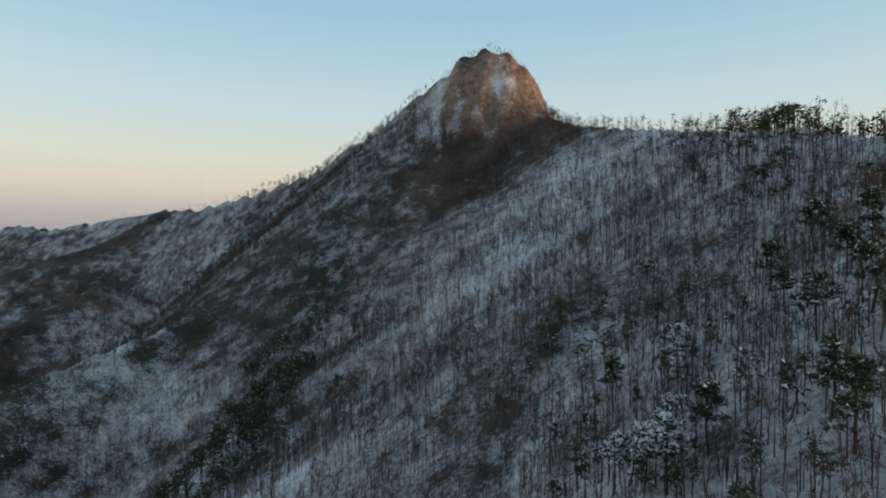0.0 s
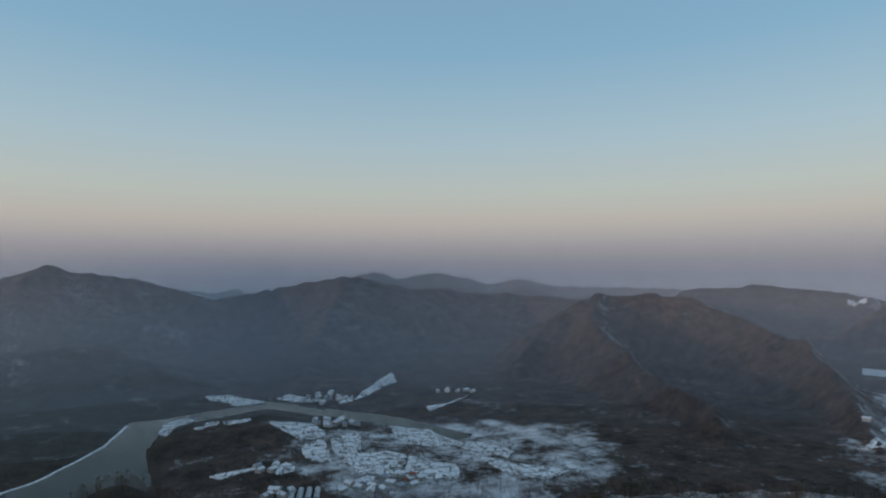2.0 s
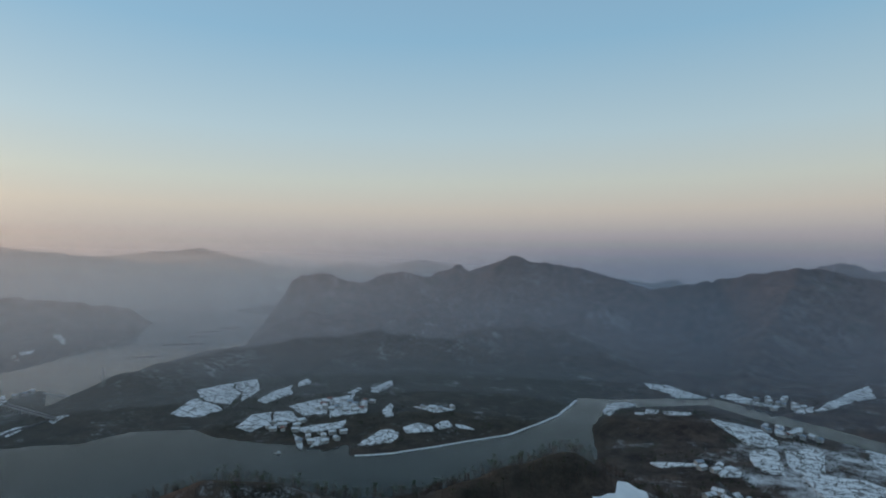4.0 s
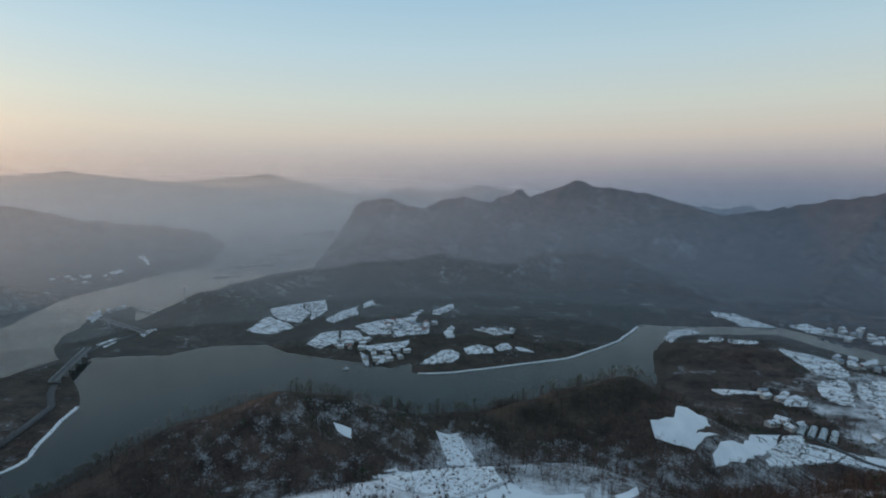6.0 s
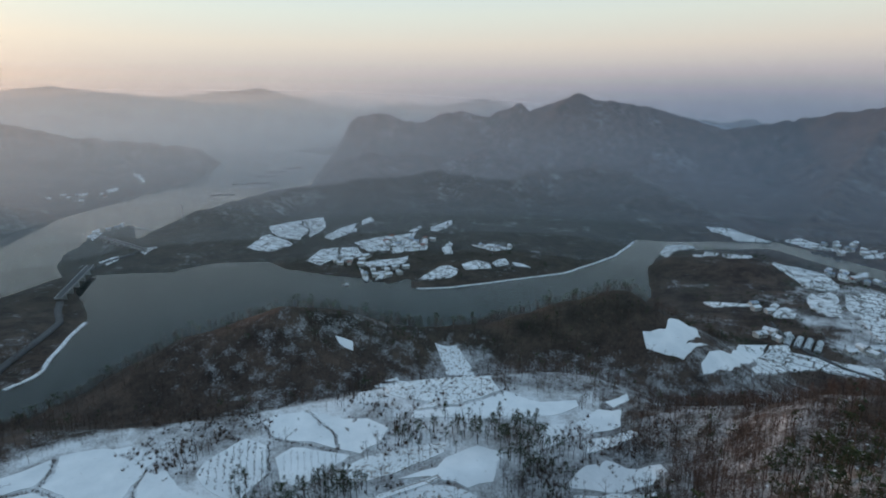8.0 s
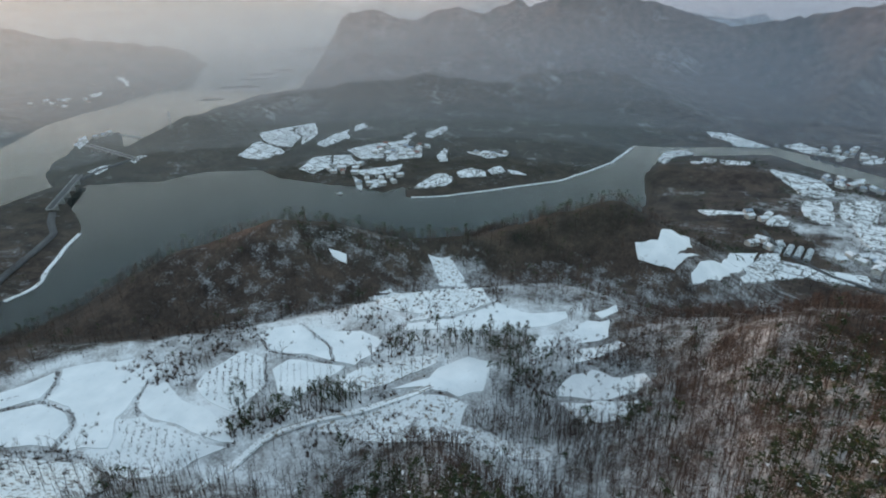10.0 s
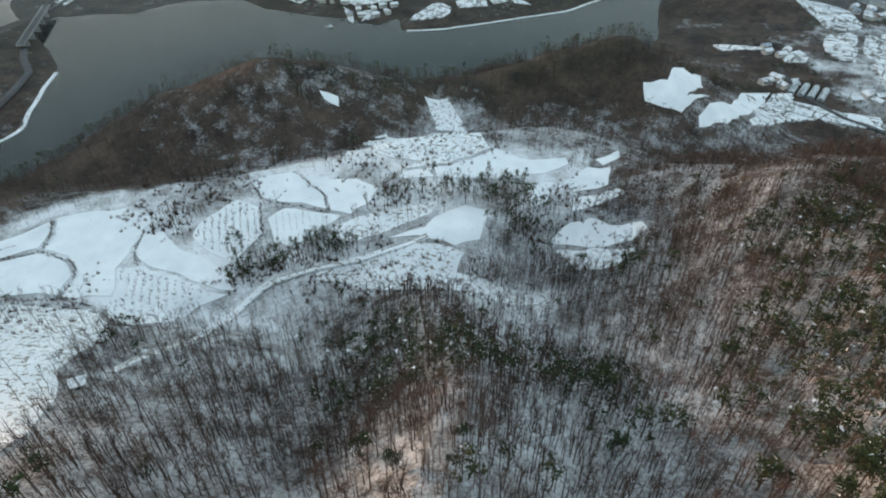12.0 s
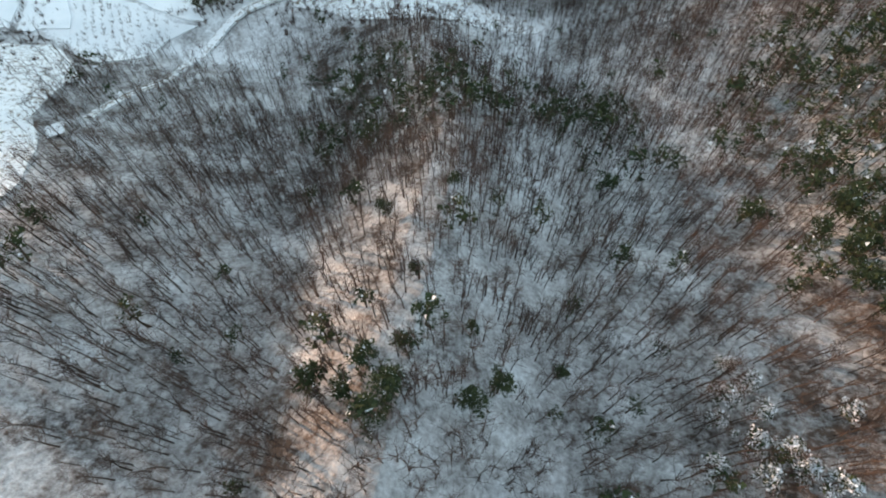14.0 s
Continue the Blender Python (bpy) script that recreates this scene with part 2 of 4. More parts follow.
# crest line, slope of its flanks, flat half width, gully depth, gully length
RIDGES = [
    (crest((37, 1.4, 900), (30, 2.5, 800), (21.6, 4.2, 680), (16.7, 5.9, 620), (10.5, 8.2, 560), (9, 10.2, 540), (4.1, 12.3, 500), (2.7, 14.6, 480), (0.3, 15.8, 465), trees=4), 0.92, 0, 7, 90),
    (crest((5.5, 10.4, 510), (2.9, 13.2, 483), (0.6, 15.3, 467), (357.6, 17.9, 450), (356, 18.6, 447), (354.2, 18.1, 442), (352.9, 17.2, 438), (352.3, 16.2, 436), trees=2), 1.6, 5, 8, 22),
    (crest((350.6, 12.6, 420), (347.3, 11.6, 380), (340.8, 10.9, 320), (333.8, 10.2, 260), (328.4, 10.0, 210), (323, 8.6, 190), trees=0), 0.62, 0, 4, 60),
    (crest((323, 8.6, 190), (312, 6, 185), (303, 2, 190), trees=3), 0.85, 0, 4, 60),
    (crest((43.8, -0.2, 1150), (36, 1.7, 920), trees=8), 0.5, 0, 12, 150),
    (crest((106, -13.5, 850), (99, -11.4, 900), (91, -10.4, 1000), (82.6, -7, 1100), (66.7, -4.5, 1150), (56, -2.9, 1200), (43.8, -0.2, 1150), trees=6), 0.52, 0, 34, 120),
    (crest((85.5, -12.9, 620), (66, -12.2, 600), (57.8, -8.9, 640), (44, -4.2, 700), (25, 3.2, 720), trees=8), 0.52, 0, 10, 110),
    (crest((140, -22, 470), (131, -18.3, 450), (117.6, -16.4, 480), (105.6, -15.2, 470), (93, -14.1, 450), (70, -13.1, 430), (59, -12.2, 420), (44, -8.3, 450), (30, -2, 520), trees=8), 0.55, 0, 8, 80),
    (crest((120, -26, 300), (90, -23.5, 270), (74.8, -21.4, 260), (65.8, -18.6, 280), (44, -12, 300), (29, -7, 340), (20, -3.9, 380), (10, 2.1, 430), (2, 6.8, 445), trees=8), 0.6, 0, 5, 50),
    (crest((10, 1, 400), (11.6, -6, 330), (18, -14, 240), (25, -21, 190), trees=6), 0.75, 0, 3, 40),
    ([(112, 150, 272), (75, 98, 250), (38, 50, 222), (12, 0, 176), (14, -66, 151), (16, -118, 125), (40, -170, 100)], 0.50, 3, 4, 45),
    ([polar(100, 330, 122), polar(125, 310, 128), polar(152, 300, 128), polar(158, 300, 119), polar(163, 310, 100), polar(176, 320, 78)], 0.42, 10, 6, 70),
    ([polar(100, 60, 172), polar(120, 110, 160), polar(135, 180, 142), polar(150, 270, 126)], 0.45, 0, 4, 50),
    ([polar(236, 330, 78), polar(226, 290, 80), polar(212, 268, 84), polar(192, 290, 86), polar(180, 320, 80)], 0.5, 48, 1.5, 90),
    (crest((236, -26, 400), (226, -24.2, 430), (221.3, -22.9, 435), (216.8, -20, 440), (208.5, -18.4, 430), (203, -19.1, 430), (198, -20.6, 432), (192.8, -21.0, 440), (187.6, -20.6, 450), (181, -18.4, 470), (175, -16.6, 490), (172.5, -17.9, 480), (170.3, -19.7, 470), trees=2), 0.5, 6, 8, 70),
    (crest((172, -14.6, 960), (168.9, -13.4, 955), (163.9, -13.1, 950), (161.2, -14.2, 930)), 0.42, 25, 3, 90),
    (crest((220, -11.9, 1180), (214.4, -9, 1290), (208.9, -7.9, 1400), (201, -6.7, 1480), (195, -6.2, 1500), (186.3, -6.7, 1500), (181.8, -5.6, 1620), (175.8, -5.6, 1640), (171.7, -7.8, 1500), (168.3, -9.4, 1400)), 0.3, 15, 30, 150),
    (crest((205, -6.4, 2020), (200.4, -4.2, 2150), (196, -4.5, 2150), (191, -4.4, 2200), (184, -2.2, 2400)), 0.4, 0, 45, 180),
    (crest((206.5, -4.2, 2850), (204, -2.4, 2800), (200.5, -0.9, 2750), (197.8, -0.6, 2700), (195, -1.5, 2650), (191.5, -0.4, 2650), (188, -0.7, 2640), (185.3, 0.2, 2620), (184.2, -0.3, 2600), (182, 0.6, 2600), (180.5, 1.2, 2600), (178.5, 0.8, 2600), (174, 0.2, 2600)), 0.5, 0, 75, 230),
    (crest((174, 0.2, 2600), (167.5, -1.7, 2500), (164, -1.2, 2450), (155.6, 0.2, 2350), (148.6, -1, 2350), (138.1, -1.6, 2400), (130, -2.2, 2300)), 0.46, 0, 75, 230),
    (crest((155.6, 0, 2350), (158, -5, 1900), (160, -9, 1450)), 0.4, 0, 25, 250),
    (crest((141.1, -9.6, 1350), (135.7, -3.6, 1600), (131.6, -1.5, 1700), (126.8, -1.3, 1700), (120.8, -2.8, 1600), (114.9, -5.6, 1400), (112.3, -8.8, 1200), (109.5, -14.6, 900)), 0.55, 0, 48, 150),
    (crest((131.6, -1.6, 1700), (132.6, -4, 1500), (127.5, -8.4, 1200), (122.1, -11.3, 1020), (120.6, -15.6, 860)), 0.6, 0, 34, 110),
    (crest((109.4, -2.1, 2450), (105, -1.4, 2450), (98.9, -0.8, 2450), (95.5, -1.0, 2430), (92.2, -0.9, 2420), (89, -1.4, 2400), (82.6, -4.3, 2300), (78.3, -6.3, 2200)), 0.46, 0, 70, 190),
    (crest((124.1, -1.1, 3100), (117.5, -0.7, 3200), (113.2, -1.0, 3200), (107.9, -2.2, 3200)), 0.45, 0, 40, 300),
    (crest((80, -3.6, 3500), (71.1, -1.9, 3400), (64.9, -2.5, 3200), (61.4, -3.7, 3000)), 0.34, 0, 35, 260),
    (crest((95, -2.4, 4300), (84, -2.0, 4300), (76, -2.3, 4200), (66, -1.6, 4300), (57, -1.9, 4200)), 0.3, 0, 40, 260),
    (crest((56, -2.6, 3600), (52, -1.0, 3700), (48.6, 0.6, 3800), (46, -0.2, 3900), (43.7, 1.3, 4200), (38, 2.0, 4200)), 0.4, 0, 40, 300),
    (crest((157, -0.6, 4300), (155.2, 0.0, 4300), (153, 0.75, 4300), (150.6, 0.0, 4300), (147.8, 0.6, 4300), (145.8, 0.45, 4300), (142, -0.5, 4300), (139.1, 0.0, 4300), (134.7, -0.8, 4300), (126, -1.0, 4300), (114, -1.6, 4300)), 0.4, 0, 30, 260),
    (crest((245, -1.2, 3200), (229.1, -1.3, 2900), (227, -1.7, 2850), (224.8, -2.4, 2800), (220, -3.0, 2750), (216, -3.5, 2700), (213.9, -4.4, 2700)), 0.3, 20, 20, 230),
    (crest((250, 0, 1600), (238, -4, 1550), (229.8, -7.3, 1500), (225, -8.6, 1420), (223.7, -9.9, 1380)), 0.42, 0, 14, 160),
    (crest((262, -1.5, 4640), (240, -1.0, 4640), (231, 1.2, 4640), (225, 1.8, 4640), (218, 1.0, 4640), (213, 1.4, 4640), (209, 1.9, 4640), (205, 0.8, 4640), (200, -0.2, 4640), (196, 0.7, 4500), (193, 0.0, 4550), (189, 0.8, 4550), (183, -0.6, 4550), (165, -1.0, 4550)), 0.85, 0, 40, 330),
]

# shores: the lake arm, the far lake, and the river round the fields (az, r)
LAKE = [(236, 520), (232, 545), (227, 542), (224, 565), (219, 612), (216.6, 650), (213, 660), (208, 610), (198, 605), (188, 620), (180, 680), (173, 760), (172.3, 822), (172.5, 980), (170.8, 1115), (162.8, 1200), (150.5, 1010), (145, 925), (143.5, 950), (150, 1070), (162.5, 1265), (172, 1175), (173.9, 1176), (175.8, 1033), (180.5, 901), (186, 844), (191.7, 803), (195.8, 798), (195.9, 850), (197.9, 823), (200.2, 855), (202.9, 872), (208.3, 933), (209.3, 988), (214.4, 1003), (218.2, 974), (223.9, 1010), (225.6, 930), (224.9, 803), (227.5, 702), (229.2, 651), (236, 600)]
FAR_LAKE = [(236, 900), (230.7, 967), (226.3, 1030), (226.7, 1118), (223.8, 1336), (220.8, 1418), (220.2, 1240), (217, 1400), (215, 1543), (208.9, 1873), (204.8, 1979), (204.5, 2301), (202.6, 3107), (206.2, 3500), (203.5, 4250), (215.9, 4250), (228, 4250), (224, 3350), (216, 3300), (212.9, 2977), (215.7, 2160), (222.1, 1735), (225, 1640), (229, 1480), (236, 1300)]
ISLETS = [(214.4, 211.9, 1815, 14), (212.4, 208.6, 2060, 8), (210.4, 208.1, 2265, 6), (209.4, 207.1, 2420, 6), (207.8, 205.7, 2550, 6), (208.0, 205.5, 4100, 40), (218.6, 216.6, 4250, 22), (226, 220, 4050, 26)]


def lattice(ix, iy, seed):
    h = (ix.astype(np.int64) * 374761393 + iy.astype(np.int64) * 668265263 + seed * 1442695041) & 0xFFFFFFFF
    h = ((h ^ (h >> 13)) * 1274126177) & 0xFFFFFFFF
    return ((h ^ (h >> 16)) & 0xFFFF) / 65535.0


def rough(x, y, size, seed=0, octaves=3):
    """Smooth noise from 0 to 1."""
    total, weight, amp = 0.0, 0.0, 1.0
    for k in range(octaves):
        u, v = x / size, y / size
        iu, iv = np.floor(u), np.floor(v)
        fu, fv = u - iu, v - iv
        fu, fv = fu * fu * (3 - 2 * fu), fv * fv * (3 - 2 * fv)
        a, b = lattice(iu, iv, seed + k), lattice(iu + 1, iv, seed + k)
        c, d = lattice(iu, iv + 1, seed + k), lattice(iu + 1, iv + 1, seed + k)
        total, weight = total + amp * ((a * (1 - fu) + b * fu) * (1 - fv) + (c * (1 - fu) + d * fu) * fv), weight + amp
        size, amp = size / 2.03, amp * 0.5
    return total / weight


def to_line(x, y, pts):
    """Distance to a polyline, and the height and the length along it there."""
    best, zed, run, along = np.full(x.shape, 1e9), np.zeros(x.shape), np.zeros(x.shape), 0.0
    for (ax, ay, az), (bx, by, bz) in zip(pts, pts[1:]):
        dx, dy = bx - ax, by - ay
        length = math.hypot(dx, dy)
        t = np.clip(((x - ax) * dx + (y - ay) * dy) / (length * length), 0, 1)
        d = np.hypot(x - ax - t * dx, y - ay - t * dy)
        near = d < best
        best, zed, run = np.where(near, d, best), np.where(near, az + t * (bz - az), zed), np.where(near, along + t * length, run)
        along += length
    return best, zed, run


def to_crest(x, y, pts, slope, flat):
    """The highest of the flanks that fall from each stretch of a crest, and the distance to the crest."""
    high, best = np.full(x.shape, -1e9), np.full(x.shape, 1e9)
    for (ax, ay, az), (bx, by, bz) in zip(pts, pts[1:]):
        dx, dy = bx - ax, by - ay
        t = np.clip(((x - ax) * dx + (y - ay) * dy) / (dx * dx + dy * dy), 0, 1)
        d = np.hypot(x - ax - t * dx, y - ay - t * dy)
        e = np.maximum(d - flat, 0)
        high = np.maximum(high, az + t * (bz - az) - slope * e * (1 - 0.18 * np.clip(e / 900, 0, 1)))
        best = np.minimum(best, d)
    return high, best


def inside(x, y, pts):
    """Signed distance to a closed outline, positive inside."""
    ring = [(*p[:2], 0) for p in pts]
    d = to_line(x, y, ring + ring[:1])[0]
    odd = np.zeros(x.shape, bool)
    for (ax, ay, _), (bx, by, _) in zip(ring, ring[1:] + ring[:1]):
        cut = (ay > y) != (by > y)
        odd ^= cut & (x < (bx - ax) * (y - ay) / (by - ay if by != ay else 1e-9) + ax)
    return np.where(odd, d, -d)


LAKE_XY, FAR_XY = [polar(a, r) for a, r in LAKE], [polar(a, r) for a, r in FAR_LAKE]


def land(x, y):
    """The height of the ground."""
    wob = 26 * (rough(x, y, 70, 5) - 0.5)
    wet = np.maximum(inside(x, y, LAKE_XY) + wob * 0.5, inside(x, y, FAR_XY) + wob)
    for a0, a1, r, h in ISLETS:
        p, q = polar(a0, r), polar(a1, r)
        dx, dy = q[0] - p[0], q[1] - p[1]
        half = math.hypot(dx, dy) / 2
        u = ((x - p[0]) * dx + (y - p[1]) * dy) / (4 * half * half) * 2 - 1
        v = ((x - p[0]) * dy - (y - p[1]) * dx) / (2 * half) / (half * 0.5)
        wet = np.minimum(wet, (np.hypot(u, v) - 1) * half * 0.45 + wob * 0.4)
    shore = np.maximum(-wet, 0)
    dist = np.hypot(x, y)
    h = np.minimum(shore * 0.10, 11) + 9 * rough(x, y, 300, 3) * np.clip(shore / 200, 0, 1)
    for pts, slope, flat, gully, size in RIDGES:
        xs, ys = [p[0] for p in pts], [p[1] for p in pts]
        reach = max(p[2] for p in pts) / slope * 1.3 + flat
        m = (x > min(xs) - reach) & (x < max(xs) + reach) & (y > min(ys) - reach) & (y < max(ys) + reach)
        if not m.any():
            continue
        px, py = x[m], y[m]
        if min(math.hypot(p[0], p[1]) for p in pts) < 395:
            d, z, run = to_line(px, py, pts)
            high = z - slope * np.maximum(d - flat, 0)
        else:
            high, d = to_crest(px, py, pts, slope, flat)
        e = np.maximum(d - flat, 0)
        warp = rough(px, py, size * 1.5, 21) * 2.2
        teeth = np.abs(2 * rough(px + 40 * warp, py - 30 * warp, size, 11, 5) - 1)
        spur = np.abs(2 * rough(px - 70, py + 50, size * 1.4, 17, 3) - 1)
        grow = np.clip(e / (size * 0.9), 0, 1)
        top = high - grow * gully * (1.3 * (1 - spur) + 1.3 * (1 - teeth) - 1.0) + gully * 0.12 * (rough(px, py, size * 0.35, 31) - 0.5)
        if size < 25:  # crags of the rocky summit
            top = top + (11 * (rough(px, py, 12, 33, 3) - 0.5) + 7 * (0.4 - np.abs(2 * rough(px, py, 19, 35, 2) - 1))) * np.clip(1.5 - d / 60, 0, 1)
        k = np.clip(0.02 * dist[m], 3, 14)
        hm = h[m]
        s = np.maximum(hm, top) + k * np.log1p(np.exp(-np.abs(hm - top) / k)) * 0.5
        h[m] = np.where(top < hm - 6 * k, hm, s)
    folds = np.abs(2 * rough(x, y, 85, 61, 3) - 1)
    h = h + np.clip((dist - 600) / 500, 0, 1) * np.clip((h - 22) / 60, 0, 1) * 26 * (folds - 0.3)
    cliff = np.minimum(h, shore * (0.75 + np.clip((dist - 1900) / 500, 0, 1)) + 0.5)
    h = np.where(shore < 250, cliff, h)
    return np.where(wet > 0, -0.5 - np.minimum(wet * 0.2, 6), h), wet


def sheet(name, verts, faces, mat, smooth=True):
    me = bpy.data.meshes.new(name)
    me.vertices.add(len(verts))
    me.vertices.foreach_set("co", np.ascontiguousarray(verts, np.float32).ravel())
    n = faces.shape[1]
    me.loops.add(faces.size)
    me.loops.foreach_set("vertex_index", np.ascontiguousarray(faces, np.int32).ravel())
    me.polygons.add(len(faces))
    me.polygons.foreach_set("loop_start", np.arange(0, faces.size, n, dtype=np.int32))
    me.polygons.foreach_set("use_smooth", np.full(len(faces), smooth))
    me.update(calc_edges=True)
    me.validate()
    if mat:
        me.materials.append(mat)
    return new(name, me)


PINE_LINES = [
    (crest((10, 1, 400), (11.6, -6, 330), (18, -14, 240), (25, -21, 190)), 13, 0.9),
    (crest((44, -12, 300), (29, -7, 340), (20, -3.9, 380)), 22, 0.7),
    (crest((120, -26, 300), (90, -23.5, 270), (74.8, -21.4, 260), (44, -12, 300)), 16, 0.55),
    (crest((131, -18.3, 450), (105.6, -15.2, 470), (70, -13.1, 430), (44, -8.3, 450)), 12, 0.6),
    (crest((340, -16, 75), (335, -8, 95), (325, -4, 110)), 24, 0.12),
    (crest((118, -45, 120), (124, -44, 130)), 16, 0.9),
    (crest((150, -37, 190), (146, -38, 200)), 24, 0.5),
    (crest((200, -45, 130), (186, -45, 140), (170, -44, 150)), 11, 0.35),
    (crest((340, 10, 320), (328, 9, 210), (320, 7, 190)), 14, 0.4),
    (crest((152, -30, 250), (140, -27, 280), (128, -24, 310)), 26, 0.45),
    (crest((205, -19, 425), (187, -20.6, 450), (176, -17, 480)), 26, 0.25),
]


def pinewood(x, y):
    """Where pines stand rather than bare trees, 0 to 1."""
    p = np.clip((rough(x, y, 60, 43) - 0.70) * 6, 0, 0.5)
    for pts, wide, dense in PINE_LINES:
        p = np.maximum(p, dense * np.clip(1.6 - to_line(x, y, pts)[0] / wide, 0, 1))
    return p


# wooded crests of the side ridges, darker than their snowy flanks
CRESTS = [RIDGES[5][0], RIDGES[6][0], RIDGES[7][0][3:]]


def cover(x, y, z, slope, wet, toward):
    """What lies on the ground: snow, pines, rock, each from 0 to 1; toward: how far the slope faces the sun."""
    dist = np.hypot(x, y)
    turned = np.degrees(np.arctan2(-x, y)) % 360
    far = np.clip((dist - 420) / 500, 0, 1)
    brown_side = np.clip((turned - 104) / 12, 0, 1) * far
    sunny = np.tanh(toward * 2.5 + (rough(x, y, 60, 49) - 0.5))
    woods = np.clip((dist - 230) / 200, 0, 1)
    hill = np.clip((dist - 405 + 65 * np.clip((turned - 192) / 8, 0, 1)) / 30, 0, 1) * np.clip((turned - 165) / 5, 0, 1) * (dist < 560)
    lumps = (1 - far) * 0.28 * (rough(x, y, 70, 41) - 0.5) + far * 0.16 * (rough(x, y, 45, 42) - 0.5)
    west = np.clip(1 - np.abs(turned - 148) / 30, 0, 1) * np.clip((dist - 130) / 40, 0, 1) * (1 - far)
    flank = np.clip(1 - np.abs(turned - 58) / 45, 0, 1) ** 0.5 * np.clip((dist - 400) / 60, 0, 1) * np.clip((1500 - dist) / 300, 0, 1)
    front = np.clip(1 - np.abs(turned - 184) / 14, 0, 1) * np.clip((dist - 335) / 20, 0, 1) * np.clip((450 - dist) / 25, 0, 1)
    close_by = (turned > 316) * np.clip((230 - dist) / 60, 0, 1)
    crag = np.clip(1.4 - np.hypot(x - 31, y - 446) / 60, 0, 1) * 0.9 * (rough(x, y, 11, 83) - 0.42)
    # less snow in a sector seen from the eye, fitted to the view
    thin_snow = np.clip((turned - 36) / 8, 0, 1) * np.clip((100 - turned) / 20, 0, 1) * np.clip((dist - 120) / 60, 0, 1) * np.clip((345 - dist) / 20, 0, 1)
    high = ((turned > 300) | (turned < 42)) * 1.0
    # extra snow patches standing in for sunlit faces of this mountain
    lit_massif = np.clip(1 - np.abs(turned - 124) / 18, 0, 1) * np.clip((dist - 850) / 150, 0, 1) * np.clip((z - 50) / 60, 0, 1) * np.clip(1.6 * rough(x, y, 90, 77), 0, 1)
    lumps = lumps * np.clip(0.4 + (dist - 60) / 120, 0.4, 1)
    snow = 0.46 - 0.10 * woods - 0.12 * hill + lumps - (0.04 + 0.05 * far) * sunny - 0.02 * far - 0.20 * brown_side - 0.07 * west + 0.05 * far + 0.05 * flank - 0.03 * high + 0.11 * lit_massif - 0.20 * thin_snow + 0.09 * front + crag - 0.05 * close_by
    for pts in CRESTS:
        snow = snow - 0.16 * np.clip(1.5 - to_line(x, y, pts)[0] / 11, 0, 1)
    snow = np.where((slope < 0.16) & (dist > 520), 0.22 + 0.28 * (rough(x, y, 30, 44) - 0.5), snow)
    plain = np.clip((1.25 - np.hypot((turned - 146) / 15, (dist - 800) / 220) + 0.5 * (rough(x, y, 60, 46) - 0.5)) * 3, 0, 1) * (slope < 0.3) * (z < 34)
    glen = np.clip((1.2 - np.hypot((turned - 104) / 9, (dist - 1120) / 420) + 0.6 * (rough(x, y, 70, 45) - 0.5)) * 3, 0, 1) * (slope < 0.3) * (z < 45)
    snow = np.maximum(snow, glen * (0.38 + 0.6 * (rough(x, y, 24, 48) - 0.5)))
    snow = np.maximum(snow, plain * (0.43 + 0.5 * (rough(x, y, 26, 47) - 0.5)))
    shelf = (slope < 0.30) & (dist > 140) & (dist < 335) & (turned > 176) & (turned < 246) & (z < 98)
    snow = np.where(shelf, 0.54 + 0.42 * (rough(x, y, 25, 53) - 0.5), snow)
    pine = np.maximum(pinewood(x, y), np.clip(1 - np.abs(dist - 1250) / 600, 0, 1) * np.clip((turned - 165) / 10, 0, 1) * 0.75)
    rock = np.clip((slope - 0.95) * 3, 0, 1) * np.clip((z - 325) / 35, 0, 1) * np.clip(0.2 + 1.6 * rough(x, y, 16, 57), 0, 1) * (dist < 600)
    return snow, pine, rock


RINGS, TURNS = 380, 900
radius = np.concatenate([np.geomspace(4, 700, 175, endpoint=False), np.linspace(700, 2800, 165, endpoint=False), np.linspace(2800, 4930, 40)])
angle = np.arange(TURNS) / TURNS * 2 * np.pi
gx, gy = np.outer(radius, np.cos(angle)).ravel(), np.outer(radius, np.sin(angle)).ravel()
gz, gwet = land(gx, gy)
grid = np.arange(RINGS * TURNS).reshape(RINGS, TURNS)
quads = np.stack([grid[:-1], grid[1:], np.roll(grid[1:], -1, 1), np.roll(grid[:-1], -1, 1)], -1).reshape(-1, 4)
zz = gz.reshape(RINGS, TURNS)
rise = np.gradient(zz, axis=0) / np.gradient(radius)[:, None]
turn = (np.roll(zz, -1, 1) - np.roll(zz, 1, 1)) / (radius[:, None] * 4 * np.pi / TURNS)
gslope = np.hypot(rise, turn).ravel()
out_x, out_y = np.cos(angle)[None, :], np.sin(angle)[None, :]
dzx, dzy = rise * out_x - turn * out_y, rise * out_y + turn * out_x
gface = (-(dzx * sun_dir.x + dzy * sun_dir.y) / np.sqrt(1 + rise ** 2 + turn ** 2)).ravel()
middle = land(np.zeros(1), np.zeros(1))[0][0]
verts = np.vstack([np.stack([gx, gy, gz], 1), [[0, 0, middle]]])
ground = sheet("ground", verts, quads, GROUND)
cap = bmesh.new()
cap.from_mesh(ground.data)
cap.verts.ensure_lookup_table()
hub = cap.verts[len(verts) - 1]
for i in range(TURNS):
    cap.faces.new((hub, cap.verts[i], cap.verts[(i + 1) % TURNS])).smooth = True
cap.to_mesh(ground.data)
cap.free()
